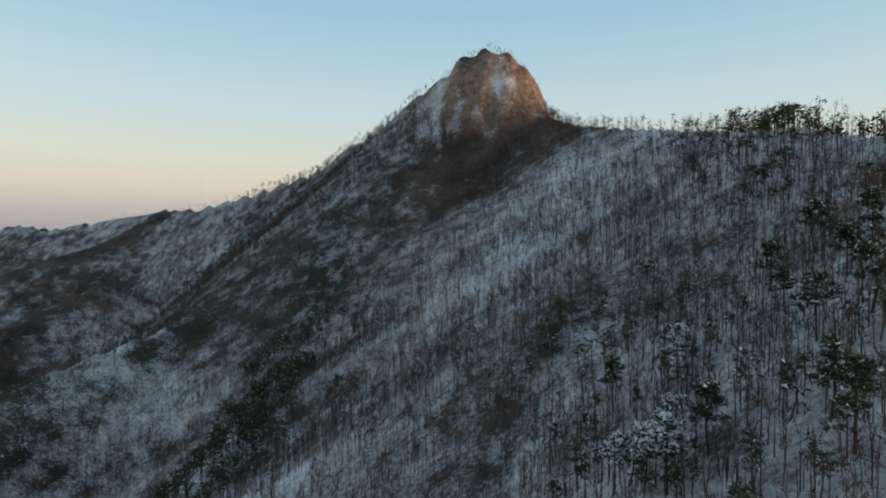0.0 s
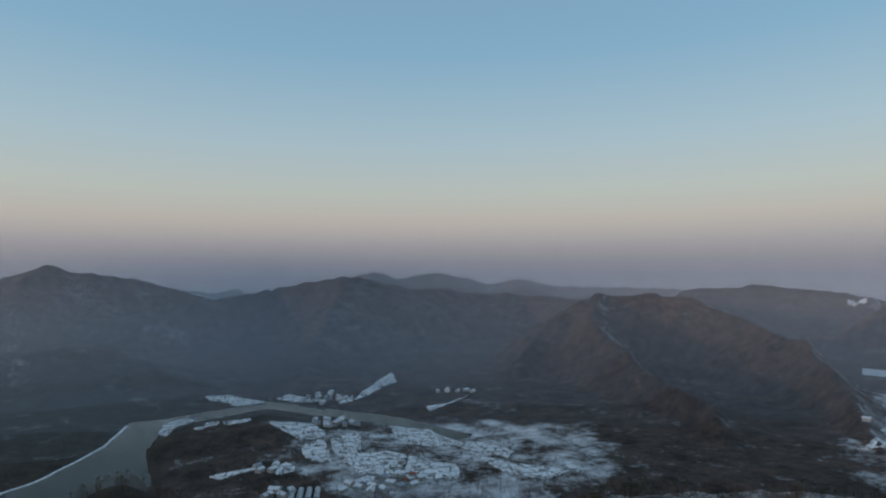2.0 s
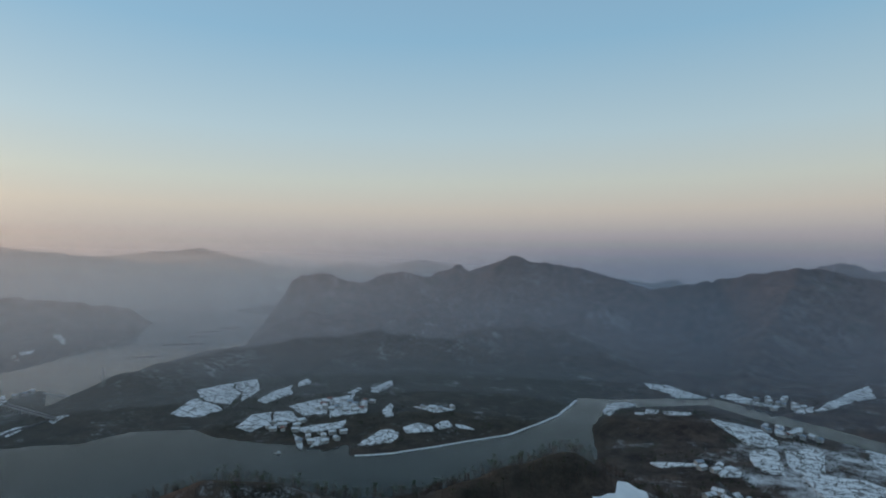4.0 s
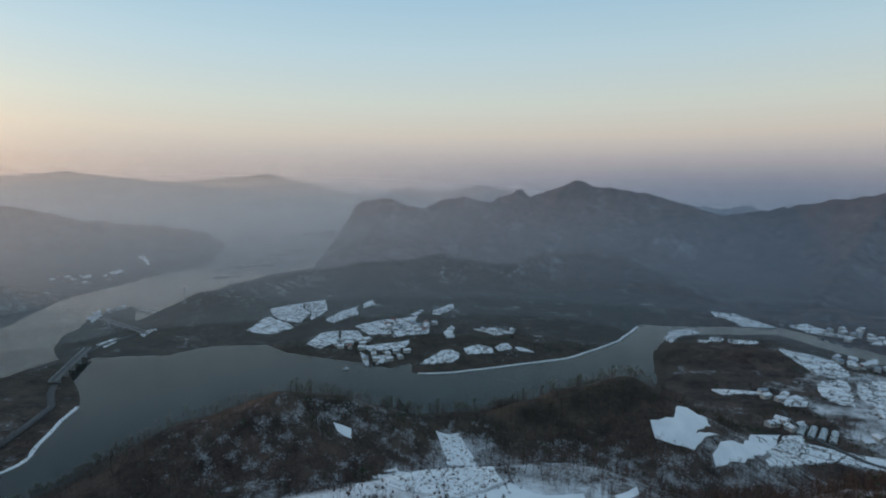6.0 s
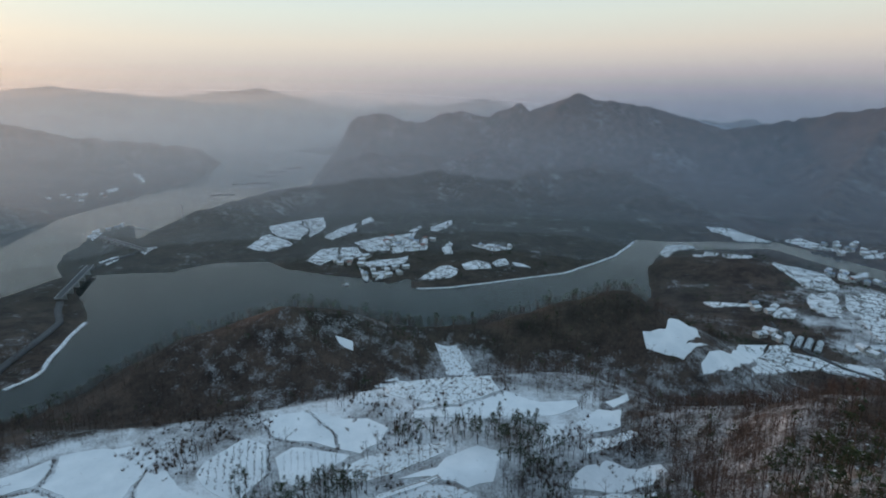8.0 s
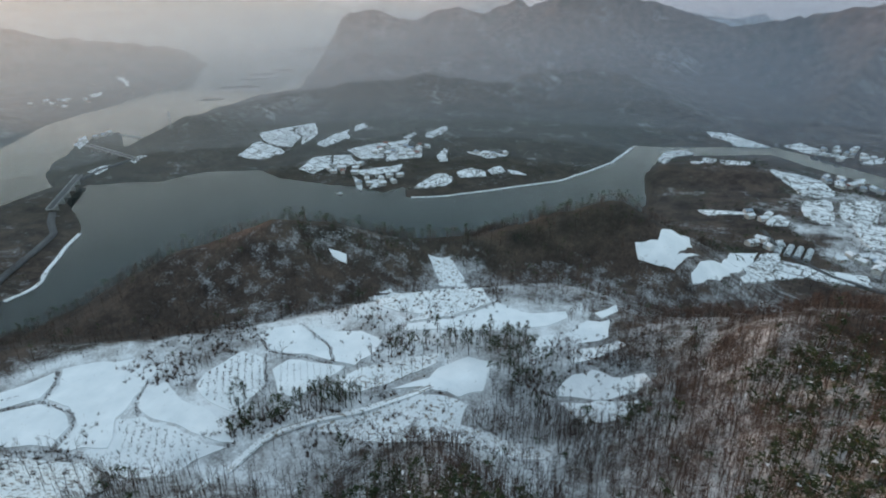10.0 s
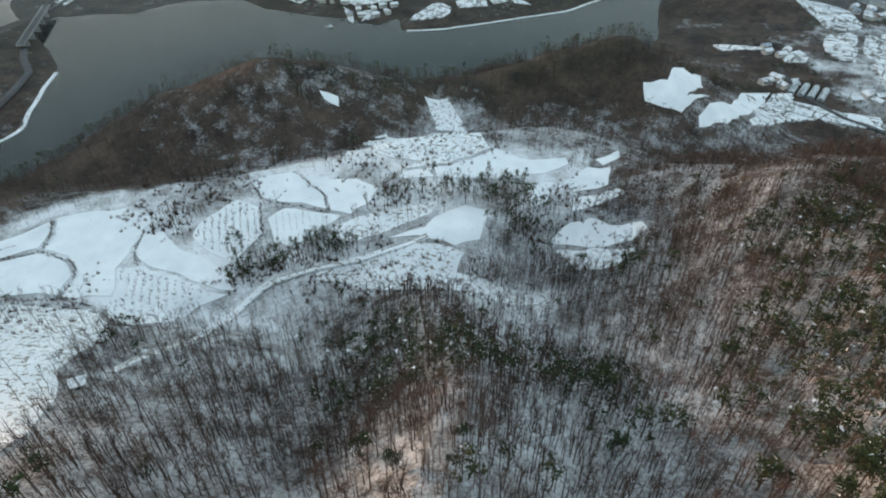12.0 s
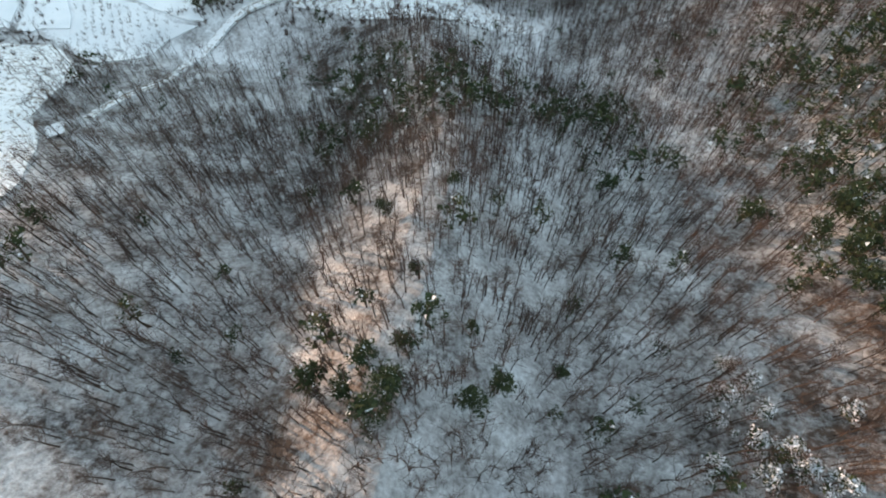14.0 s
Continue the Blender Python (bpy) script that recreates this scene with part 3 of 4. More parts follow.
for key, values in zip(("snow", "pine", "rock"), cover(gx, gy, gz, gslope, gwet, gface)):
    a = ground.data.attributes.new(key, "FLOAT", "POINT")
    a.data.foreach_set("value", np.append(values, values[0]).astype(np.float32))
tagged(ground, "snow-dusted steep mountain slopes, valley floors and far hills", "ground", kind="structure")

ring = [polar(a, 4925, 0) for a in range(0, 360, 4)]
water = sheet("water", np.array([(0, 0, 0)] + ring), np.array([(0, 1 + i, 1 + (i + 1) % 90) for i in range(90)]), WATER)
tagged(water, "calm grey-green lake filling the valley between wooded hills", "lake", kind="structure")


# ---- haze over the valleys: thin tinted veils round the eye, one behind the other ----
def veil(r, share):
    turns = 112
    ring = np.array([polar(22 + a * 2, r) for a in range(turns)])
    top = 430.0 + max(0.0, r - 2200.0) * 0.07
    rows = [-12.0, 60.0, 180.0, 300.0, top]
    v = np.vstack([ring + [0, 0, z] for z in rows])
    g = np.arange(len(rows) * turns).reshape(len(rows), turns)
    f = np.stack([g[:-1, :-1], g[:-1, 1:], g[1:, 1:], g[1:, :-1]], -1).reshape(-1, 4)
    return tagged(sheet("haze", v, f, haze_material(share, top)), "evening haze as thin tinted sheets over the valley", "haze", kind="stuff")


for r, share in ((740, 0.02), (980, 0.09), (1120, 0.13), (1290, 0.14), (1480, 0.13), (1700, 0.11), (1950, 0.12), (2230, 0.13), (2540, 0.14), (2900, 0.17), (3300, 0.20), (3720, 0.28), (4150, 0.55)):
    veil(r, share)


# ---- trees ----
rng = np.random.default_rng(7)


def tube(pts, radii, sides):
    """A tapered tube along a few points, as vertices and triangles."""
    v, f = [], []
    for (x, y, z), r in zip(pts, radii):
        v += [(x + r * math.cos(2 * math.pi * k / sides), y + r * math.sin(2 * math.pi * k / sides), z) for k in range(sides)]
    for i in range(len(pts) - 1):
        for k in range(sides):
            a, b = i * sides + k, i * sides + (k + 1) % sides
            f += [(a, b, b + sides), (a, b + sides, a + sides)]
    return np.array(v), np.array(f)


def join(pieces):
    v, f, n = [], [], 0
    for pv, pf in pieces:
        v.append(pv)
        f.append(pf + n)
        n += len(pv)
    return np.vstack(v), np.vstack(f)


def sliver(a, b, width):
    """A thin twig: one long triangle with its own slight turn."""
    a, b = np.array(a), np.array(b)
    side = np.cross(b - a, rng.normal(size=3))
    side = side / (np.linalg.norm(side) + 1e-9) * width
    return np.array([a - side, a + side, b]), np.array([(0, 1, 2)])


def bare_tree_parts(limbs, twigs, sides, high=10.0):
    """A bare broadleaved tree: a leaning trunk and rising limbs, and its fan of twigs."""
    lean = rng.normal(0, 0.5, 2)
    spine = [(lean[0] * t * t, lean[1] * t * t, high * t) for t in (-0.06, 0.33, 0.66, 1.0)]
    if sides < 4:
        spine = [spine[0], spine[2], spine[3]]
    radii = [0.14, 0.11, 0.075, 0.02] if sides >= 4 else [0.11, 0.07, 0.025]
    wood, fan = [tube(spine, radii, sides) if sides > 2 else join([sliver(spine[0], spine[2], 0.14), sliver(spine[0], spine[2], 0.14)])], []
    for k in range(limbs):
        t = rng.uniform(0.35, 0.9)
        a = rng.uniform(0, 2 * np.pi)
        base = np.array((lean[0] * t * t, lean[1] * t * t, high * t))
        out = rng.uniform(0.9, 2.9) * (1.25 - t) * 1.5
        tip = base + np.array((math.cos(a) * out, math.sin(a) * out, rng.uniform(1.2, 3.4)))
        tip[2] = min(tip[2], high * 1.03)
        mid = (base + tip) / 2 + (0, 0, 0.15)
        wood.append(tube([base, tip], [0.055, 0.014], 3) if sides >= 4 else sliver(base, tip, 0.06))
        for j in range(twigs):
            s = base + (tip - base) * rng.uniform(0.25, 1.0)
            fan.append(sliver(s, s + rng.normal(0, 0.8, 3) + (0, 0, 1.1), 0.03 if sides >= 4 else 0.05 if sides == 3 else 0.11))
    return join(wood), (join(fan) if fan else None)


def pine_parts(clumps, tufts, high=10.0, snowy=0.0, fine=1.0):
    """A red pine: a bare curved trunk under flat layered clumps of needles; tone over 0.92 is snow on the needles."""
    bend = rng.normal(0, 0.6, 2)
    spine = [(bend[0] * t * (1 - t) * 2, bend[1] * t * (1 - t) * 2, high * t) for t in (-0.06, 0.35, 0.7, 1.0)]
    wood, v, f, tone = [tube(spine, [0.2, 0.15, 0.1, 0.03], 4)], [], [], []
    for k in range(clumps):
        t = rng.uniform(0.5, 1.0)
        a, out = rng.uniform(0, 2 * np.pi), rng.uniform(0.2, 1.0) * 3.5 * (1.3 - t)
        c = np.array((math.cos(a) * out, math.sin(a) * out, high * t + rng.uniform(-0.2, 0.5)))
        if tufts > 12:
            wood.append(sliver((0, 0, high * t - 0.8), c, 0.05))
        size = rng.uniform(0.75, 1.35) * (1.6 if tufts <= 8 else 1.0)
        for j in range(tufts):
            d = rng.normal(size=3)
            d = d / np.linalg.norm(d) * rng.uniform(0.35, 1.0) * size * np.array((1, 1, 0.42))
            p = c + d
            u, w = rng.normal(size=3), rng.normal(size=3)
            r = size * rng.uniform(0.22, 0.42) * fine
            u[2] *= 0.5
            n = 3 * len(v)
            v.append(np.array([p - u * r * 0.6, p + u * r * 0.6, p + w * r * 0.8]))
            f.append((n, n + 1, n + 2))
            # upper tufts of a clump get a lighter tone than lower ones
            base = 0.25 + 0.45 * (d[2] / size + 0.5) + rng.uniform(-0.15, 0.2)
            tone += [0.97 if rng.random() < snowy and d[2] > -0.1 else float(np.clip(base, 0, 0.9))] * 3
    return join(wood), (np.vstack(v), np.array(f)), np.array(tone)


def planted(name, shapes, tones, places, sizes, mat, label, category):
    """One mesh of many trees: each place takes one of the shapes, turned and sized."""
    pick = rng.integers(0, len(shapes), len(places))
    vs, fs, ts, n = [], [], [], 0
    for k, (sv, sf) in enumerate(shapes):
        at = places[pick == k]
        if not len(at):
            continue
        size, a = sizes[pick == k], rng.uniform(0, 2 * np.pi, len(at))
        ca, sa = np.cos(a)[:, None], np.sin(a)[:, None]
        x, y, z = sv[None, :, 0], sv[None, :, 1], sv[None, :, 2]
        wide = size * rng.uniform(0.85, 1.2, len(at))
        v = np.stack([(x * ca - y * sa) * wide[:, None] + at[:, :1], (x * sa + y * ca) * wide[:, None] + at[:, 1:2], z * size[:, None] + at[:, 2:3]], -1)
        vs.append(v.reshape(-1, 3))
        fs.append((sf[None] + (np.arange(len(at)) * len(sv))[:, None, None]).reshape(-1, 3) + n)
        n += v.shape[0] * v.shape[1]
        each = rng.uniform(0, 1, len(at))
        ts.append((np.repeat(each, len(sv)) if tones is None else (tones[k][None] + np.where(tones[k][None] > 0.92, 0, (each[:, None] - 0.5) * 0.25)).clip(0, 1).ravel()))
    ob = sheet(name, np.vstack(vs), np.vstack(fs), mat, smooth=False)
    att = ob.data.attributes.new("tone", "FLOAT", "POINT")
    att.data.foreach_set("value", np.concatenate(ts).astype(np.float32))
    return tagged(ob, label, category, kind="stuff")


def scatter(r0, r1, spacing, a0=-48.0, a1=250.0):
    """Jittered places in a ring round the eye, on dry ground, with the ground's height."""
    n = int(math.pi * (r1 * r1 - r0 * r0) * (a1 - a0) / 360 / spacing ** 2)
    r = np.sqrt(rng.uniform(r0 * r0, r1 * r1, n))
    a = np.radians(rng.uniform(a0, a1, n))
    x, y = -np.sin(a) * r, np.cos(a) * r
    z, wet = land(x, y)
    keep = wet < -6
    return np.stack([x, y, z], 1)[keep]


FIELDS = []


def field(*outline, label="flat snow-covered farm field with dark banks between parcels", kind="snow_field"):
    FIELDS.append((kind, label, outline))


# terraced fields on the shelf below the ridge
field((260, -192), (252, -200), (246, -212), (238, -203), (235, -192), (249, -181))
field((246, -178), (231, -188), (211, -184), (204, -176), (201, -165), (226, -159))
field((245, -215), (231, -223), (215, -229), (196, -224), (189, -206), (190, -199), (187, -184), (177, -168), (198, -164), (201, -178), (212, -188), (232, -193), (234, -202))
field((189, -210), (181, -213), (167, -203), (147, -196), (133, -189), (126, -180), (132, -179), (153, -185), (175, -189), (184, -193), (188, -203))
field((186, -184), (175, -187), (152, -183), (137, -177), (128, -178), (138, -170), (145, -159), (153, -149), (163, -152), (179, -161), (174, -166), kind="orchard", label="snow-covered orchard with rows of small bare trees")
field((225, -152), (198, -156), (181, -158), (162, -148), (147, -133), (144, -120), (136, -105), (120, -89), (113, -76), (111, -67), (150, -74), (212, -112), label="snowy rough meadow with dry grass below the fields")
field((166, -212), (166, -225), (158, -244), (144, -240), (132, -218), (136, -197), (152, -202), kind="orchard", label="snow-covered orchard with rows of small bare trees")
field((135, -231), (130, -240), (106, -241), (99, -240), (107, -223), (114, -211), (124, -215), kind="orchard", label="snow-covered plot ruled with dark crop rows")
field((156, -260), (154, -268), (140, -275), (118, -259), (108, -244), (122, -246), (145, -247))
field((138, -275), (121, -272), (102, -274), (88, -268), (90, -253), (96, -243), (106, -244), (117, -260))
field((100, -219), (99, -231), (91, -240), (56, -262), (56, -252), (71, -234), (85, -222), label="snowy rough meadow with dry grass below the fields")
field((72, -227), (57, -239), (55, -247), (40, -260), (28, -259), (29, -238), (40, -231), (58, -232))
field((-4, -252), (-9, -261), (-23, -273), (-48, -272), (-50, -266), (-42, -259), (-18, -256), (-6, -250))
field((96, -195), (92, -204), (67, -220), (53, -229), (35, -229), (36, -218), (14, -220), (-8, -225), (-4, -215), (22, -202), (59, -192), (81, -197), label="snowy rough meadow with dry grass below the fields")
field((97, -412), (82, -416), (66, -400), (38, -329), (57, -301), (80, -288), (72, -299), (98, -302), (125, -347), (114, -363), (82, -328), (86, -394), label="open snowy clearing with scattered scrub on the hillside")
field((80, -285), (56, -298), (34, -328), (13, -321), (-7, -329), (-8, -320), (5, -306), (39, -289), (79, -279))
field((-8, -301), (-20, -318), (-34, -320), (-31, -302), (-14, -292))
field((-25, -328), (-39, -343), (-38, -334), (-29, -322))
field((-11, -284), (-35, -298), (-41, -294), (-26, -282), (-13, -273), label="snowy rough meadow with dry grass below the fields")
field((-7, -247), (-26, -257), (-44, -250), (-36, -239), (-24, -239), (-12, -245), label="snowy rough meadow with dry grass below the fields")
field((12, -291), (-3, -300), (1, -280), (7, -269), kind="orchard", label="snow-covered plot ruled with dark crop rows")
field((162, -373), (150, -376), (148, -369), (158, -368))
# across the lake
field((556, -909), (561, -1002), (515, -965), (484, -947), (509, -906))
field((563, -1012), (591, -1067), (563, -1132), (505, -1050), (485, -972), (514, -974))
field((559, -1134), (525, -1177), (479, -1079), (475, -992), (504, -1055))
field((447, -997), (450, -1074), (427, -1123), (406, -1050), (424, -984))
field((430, -1148), (419, -1188), (401, -1141), (410, -1110))
field((421, -860), (417, -918), (390, -927), (371, -886), (387, -849))
field((386, -928), (362, -940), (337, -895), (361, -872))
field((374, -967), (355, -1003), (330, -1027), (300, -933), (334, -919))
field((326, -1028), (284, -1066), (288, -1002), (250, -987), (237, -950), (288, -914))
field((324, -859), (293, -880), (258, -905), (255, -878), (300, -845))
field((320, -842), (303, -826), (284, -786), (296, -796))
field((290, -828), (269, -834), (258, -812), (278, -801))
field((304, -1071), (295, -1122), (286, -1104), (291, -1065))
field((274, -1116), (245, -1187), (236, -1153), (247, -1087), (264, -1089))
field((213, -964), (215, -1016), (201, -998), (191, -934), (204, -931))
field((166, -998), (127, -1007), (100, -988), (131, -967))
field((214, -812), (206, -848), (189, -873), (164, -860), (174, -824), (197, -811))
field((164, -885), (141, -906), (122, -899), (121, -882), (156, -865))
field((120, -903), (103, -929), (94, -910), (111, -891))
field((92, -919), (70, -919), (60, -910), (86, -901))
field((704, -831), (699, -859), (688, -858), (691, -821))
field((736, -774), (731, -798), (720, -808), (714, -766))
field((925, -956), (965, -1026), (903, -969), (879, -916))
field((1526, -1811), (1509, -1825), (1337, -1638), (1343, -1631))
field((1314, -1442), (1316, -1498), (1289, -1461), (1290, -1418))
# the river plain
field((-171, -1121), (-209, -1144), (-221, -1119), (-185, -1087), (-154, -1009), (-154, -1050))
field((-184, -952), (-226, -1059), (-246, -1046), (-197, -937))
field((-248, -1038), (-286, -1015), (-257, -925), (-228, -935))
field((-301, -1230), (-346, -1223), (-351, -1205), (-305, -1200))
field((-268, -1274), (-299, -1271), (-304, -1241), (-272, -1240))
field((-397, -1212), (-430, -1225), (-439, -1167), (-477, -1125), (-453, -1130), (-413, -1171))
field((-481, -1092), (-506, -1104), (-520, -1111), (-508, -1082), (-485, -1082))
field((-284, -901), (-324, -954), (-360, -924), (-358, -863), (-347, -841), (-312, -829), (-303, -864))
field((-298, -808), (-336, -825), (-318, -747), (-309, -717), (-292, -721), (-285, -751))
field((-343, -821), (-400, -839), (-357, -740), (-324, -729), (-327, -755))
field((-322, -717), (-350, -726), (-314, -644), (-319, -684))
field((-170, -767), (-212, -755), (-229, -770), (-216, -747), (-177, -742))
field((-228, -731), (-260, -747), (-258, -706), (-234, -702))
field((-222, -653), (-233, -661), (-235, -643), (-219, -627))
field((-57, -450), (-74, -456), (-80, -470), (-137, -645), (-104, -476), (-88, -448), (-108, -466), (-86, -434), (-73, -435), (-59, -437))
field((-99, -437), (-139, -509), (-167, -598), (-197, -612), (-161, -523), (-123, -447), (-99, -428))
field((-198, -609), (-221, -616), (-218, -595), (-248, -586), (-226, -553), (-195, -541), (-140, -463), (-165, -527))
field((-249, -585), (-287, -581), (-273, -551), (-234, -550), (-229, -555))
field((-480, -883), (-524, -828), (-517, -753), (-479, -698), (-427, -750))
field((-512, -776), (-530, -700), (-523, -621), (-500, -600), (-479, -657))
field((-329, -737), (-390, -718), (-401, -691), (-350, -609), (-320, -660))
field((-401, -685), (-428, -606), (-401, -572), (-350, -603))
field((-474, -644), (-490, -582), (-522, -516), (-477, -512), (-459, -561))
field((-519, -1096), (-606, -1191), (-714, -1298), (-678, -1226), (-553, -1100), (-487, -1079))
field((-592, -955), (-631, -938), (-703, -964), (-645, -938), (-588, -920))
field((-310, -1272), (-344, -1230), (-371, -1205), (-324, -1199), (-281, -1242))
# the valley behind the wooded spurs
field((-820, -294), (-885, -288), (-953, -266), (-817, -225), (-785, -252), (-791, -270))
field((-799, -223), (-816, -197), (-838, -155), (-834, -147), (-814, -165), (-786, -223))
field((-1112, -391), (-1158, -366), (-1179, -323), (-1130, -310), (-1049, -354))
field((-1427, -360), (-1499, -353), (-1359, -306), (-1288, -315))
field((-1375, -294), (-1575, -309), (-1763, -320), (-1615, -268), (-1369, -263))
field((-1528, -186), (-1647, -144), (-1409, -128), (-1377, -148))
field((-1389, -88), (-1571, -56), (-1324, -40), (-1296, -65))
field((-953, -341), (-1039, -329), (-1103, -307), (-1058, -263), (-981, -282), (-911, -311), (-893, -360))
field((-1198, -438), (-1356, -465), (-1257, -438))
field((-1017, -275), (-1063, -251), (-1019, -236), (-942, -255))
field((-1700, -662), (-1703, -608), (-1613, -576), (-1606, -619))
field((-1118, -353), (-1166, -270), (-1100, -260), (-1105, -298))
field((-2852, 511), (-3226, 739), (-3120, 809), (-2614, 624), (-2285, 476))
field((-2923, 769), (-2903, 960), (-2511, 726), (-2218, 529), (-2150, 469))
field((-2914, -1180), (-2965, -1121), (-2898, -1110), (-2875, -1158))
field((-629, -1215), (-694, -1256), (-657, -1179), (-610, -1149))

TRACK = [(123, -109), (125, -125), (122, -142), (127, -162), (120, -175), (115, -185), (109, -191), (98, -199), (80, -209), (58, -227), (53, -232)]


def cleared(x, y):
    """Where no trees grow: fields and the track; the shelf between them is thinly grown."""
    r, turned = np.hypot(x, y), np.degrees(np.arctan2(-x, y)) % 360
    out = to_line(x, y, [(*p, 0) for p in TRACK])[0] < 3
    for _, label, outline in FIELDS:
        if "clearing" in label or "meadow" in label:
            out |= (inside(x, y, outline) > -1) & (rng.uniform(0, 1, x.shape) < 0.9)
        else:
            out |= inside(x, y, outline) > -3.5
    z = land(x, y)[0]
    shelf = (r > 150) & (r < 330) & (turned > 178) & (turned < 246) & (np.abs(z - 82) < 9)
    valley = (z < 24) & (r > 480)
    return out | (shelf & (rng.uniform(0, 1, x.shape) < 0.6)) | (valley & (rng.uniform(0, 1, x.shape) < 0.5))


# single trees that stand out: those below the camera's end point and on the slope beside its start
def singled(p):
    x, y = p[:, 0], p[:, 1]
    return ((x > -16) & (x < 22) & (y > -72) & (y < -36)) | ((x > 34) & (x < 62) & (y > 46) & (y < 74))


def shortened(p):
    """Tree sizes on the high slope under the summit, cut by bearing to fit the camera's view."""
    turned = np.degrees(np.arctan2(-p[:, 0], p[:, 1]))
    return np.where((turned > -60) & (turned < 62) & ((turned > -25) | (np.hypot(p[:, 0], p[:, 1]) < 180)), 0.66, np.where((turned > -60) & (turned < 0), 0.78, 1.0))


HEROES = []
NEAR, MID, FAR = 120, 290, 720
for k, (r0, r1, spacing, limbs, twigs, sides) in enumerate(((4, NEAR, 2.7, 9, 5, 4), (NEAR, MID, 2.75, 6, 3, 3), (MID, FAR, 4.9, 4, 3, 2))):
    spots = scatter(r0, r1, spacing)
    spots = spots[~cleared(spots[:, 0], spots[:, 1])]
    piny = rng.uniform(0, 1, len(spots)) < 0.015 + pinewood(spots[:, 0], spots[:, 1])
    trees, pines = spots[~piny], spots[piny]
    shapes = [bare_tree_parts(limbs, twigs, sides) for _ in range(7)]
    if k == 0:
        own = singled(trees)
        HEROES, trees, near_shapes = trees[own], trees[~own], shapes
    sizes = rng.uniform(0.65, 1.15, len(trees)) * (1.0 if k < 2 else 0.85)
    sizes = np.where(np.hypot(trees[:, 0] - 31, trees[:, 1] - 446) < 55, sizes * 0.45, sizes) * shortened(trees)
    state = rng.bit_generator.state
    planted("bare_woodland", [s[0] for s in shapes], None, trees, sizes, BARK, "dense leafless broadleaved woodland with grey-brown trunks on snow", "woodland")
    rng.bit_generator.state = state
    planted("bare_woodland", [s[1] for s in shapes], None, trees, sizes, TWIG, "reddish-brown bare twigs crowning the leafless woodland", "woodland")
    firs = [pine_parts(*((13, 20) if k == 0 else (9, 7) if k == 1 else (6, 4)), snowy=0.05 if k == 0 else 0.02) for _ in range(5)]
    sizes = rng.uniform(0.7, 1.2, len(pines)) * shortened(pines)
    state = rng.bit_generator.state
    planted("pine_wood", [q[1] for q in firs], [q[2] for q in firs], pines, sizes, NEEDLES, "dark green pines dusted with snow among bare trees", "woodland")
    rng.bit_generator.state = state
    planted("pine_wood", [q[0] for q in firs], None, pines, sizes, BARK, "slender reddish-grey trunks of the pines on the slope", "woodland")


# stunted trees on the rocky summit and along the high ridge
spots = scatter(400, 640, 4.7, -12, 32)
shapes = [bare_tree_parts(8, 6, 3, high=7.0) for _ in range(6)]
sizes = rng.uniform(0.6, 1.05, len(spots)) * np.where(np.hypot(spots[:, 0] - 31, spots[:, 1] - 446) < 50, 0.6, 1.0)
state = rng.bit_generator.state
planted("ridge_trees", [s[0] for s in shapes], None, spots, sizes, BARK, "stunted bare trees along the rocky high ridge", "woodland")
rng.bit_generator.state = state
planted("ridge_trees", [s[1] for s in shapes], None, spots, sizes, TWIG, "brown twigs of the stunted ridge trees", "woodland")


# the thick wood of the high slope under the summit
def undergrowth(spots, low, tall, label, twig_label):
    spots = spots[(pinewood(spots[:, 0], spots[:, 1]) < 0.4) & ~cleared(spots[:, 0], spots[:, 1])]
    shapes = [bare_tree_parts(4, 4, 2) for _ in range(7)]
    sizes = rng.uniform(low, tall, len(spots)) * np.where(np.hypot(spots[:, 0] - 31, spots[:, 1] - 446) < 45, 0.4, 1.0)
    state = rng.bit_generator.state
    planted("young_wood", [s[0] for s in shapes], None, spots, sizes, BARK, label, "woodland")
    rng.bit_generator.state = state
    planted("young_wood", [s[1] for s in shapes], None, spots, sizes, TWIG, twig_label, "woodland")


undergrowth(np.vstack([scatter(60, 200, 2.7, -46, 44), scatter(200, 455, 3.2, -46, 44)]), 0.4, 0.75, "thick leafless young wood on the high snowy slope", "grey-brown twig tops of the young wood")
undergrowth(np.vstack([scatter(125, 330, 3.0, 118, 177), scatter(95, 150, 2.9, 177, 224), scatter(150, 195, 2.9, 177, 206)]), 0.55, 0.95, "thick leafless wood on the steep slopes above the fields", "brown twig tops of the wood above the fields")


# ---- single trees, each with its trunk and crown ----
def part(name, data, mat, parent, label="", tone=None):
    """One mesh under a thing, from vertices and faces of one size."""
    ob = sheet(name, np.array(data[0], float), np.array(data[1]), mat, smooth=False)
    if tone is not None:
        att = ob.data.attributes.new("tone", "FLOAT", "POINT")
        att.data.foreach_set("value", np.broadcast_to(tone, len(ob.data.vertices)).astype(np.float32))
    ob.parent = parent
    return tagged(ob, label)


def empty(name, m, label, category, group=""):
    ob = new(name)
    ob.matrix_basis = m
    return tagged(ob, label, category, group)


def height(x, y):
    return float(land(np.array([float(x)]), np.array([float(y)]))[0][0])


firsts = []
for k, (wood, fan) in enumerate(near_shapes):
    tree = empty("bare_tree", Matrix.Identity(4), "leafless grey-brown broadleaved tree standing in snow", "tree", "bare trees on the ridge")
    part("trunk", wood, BARK, tree, tone=0.2 + 0.1 * k)
    part("crown", fan, TWIG, tree, "fan of reddish-brown bare twigs", tone=0.15 + 0.13 * k)
    firsts.append(tree)
used = set()
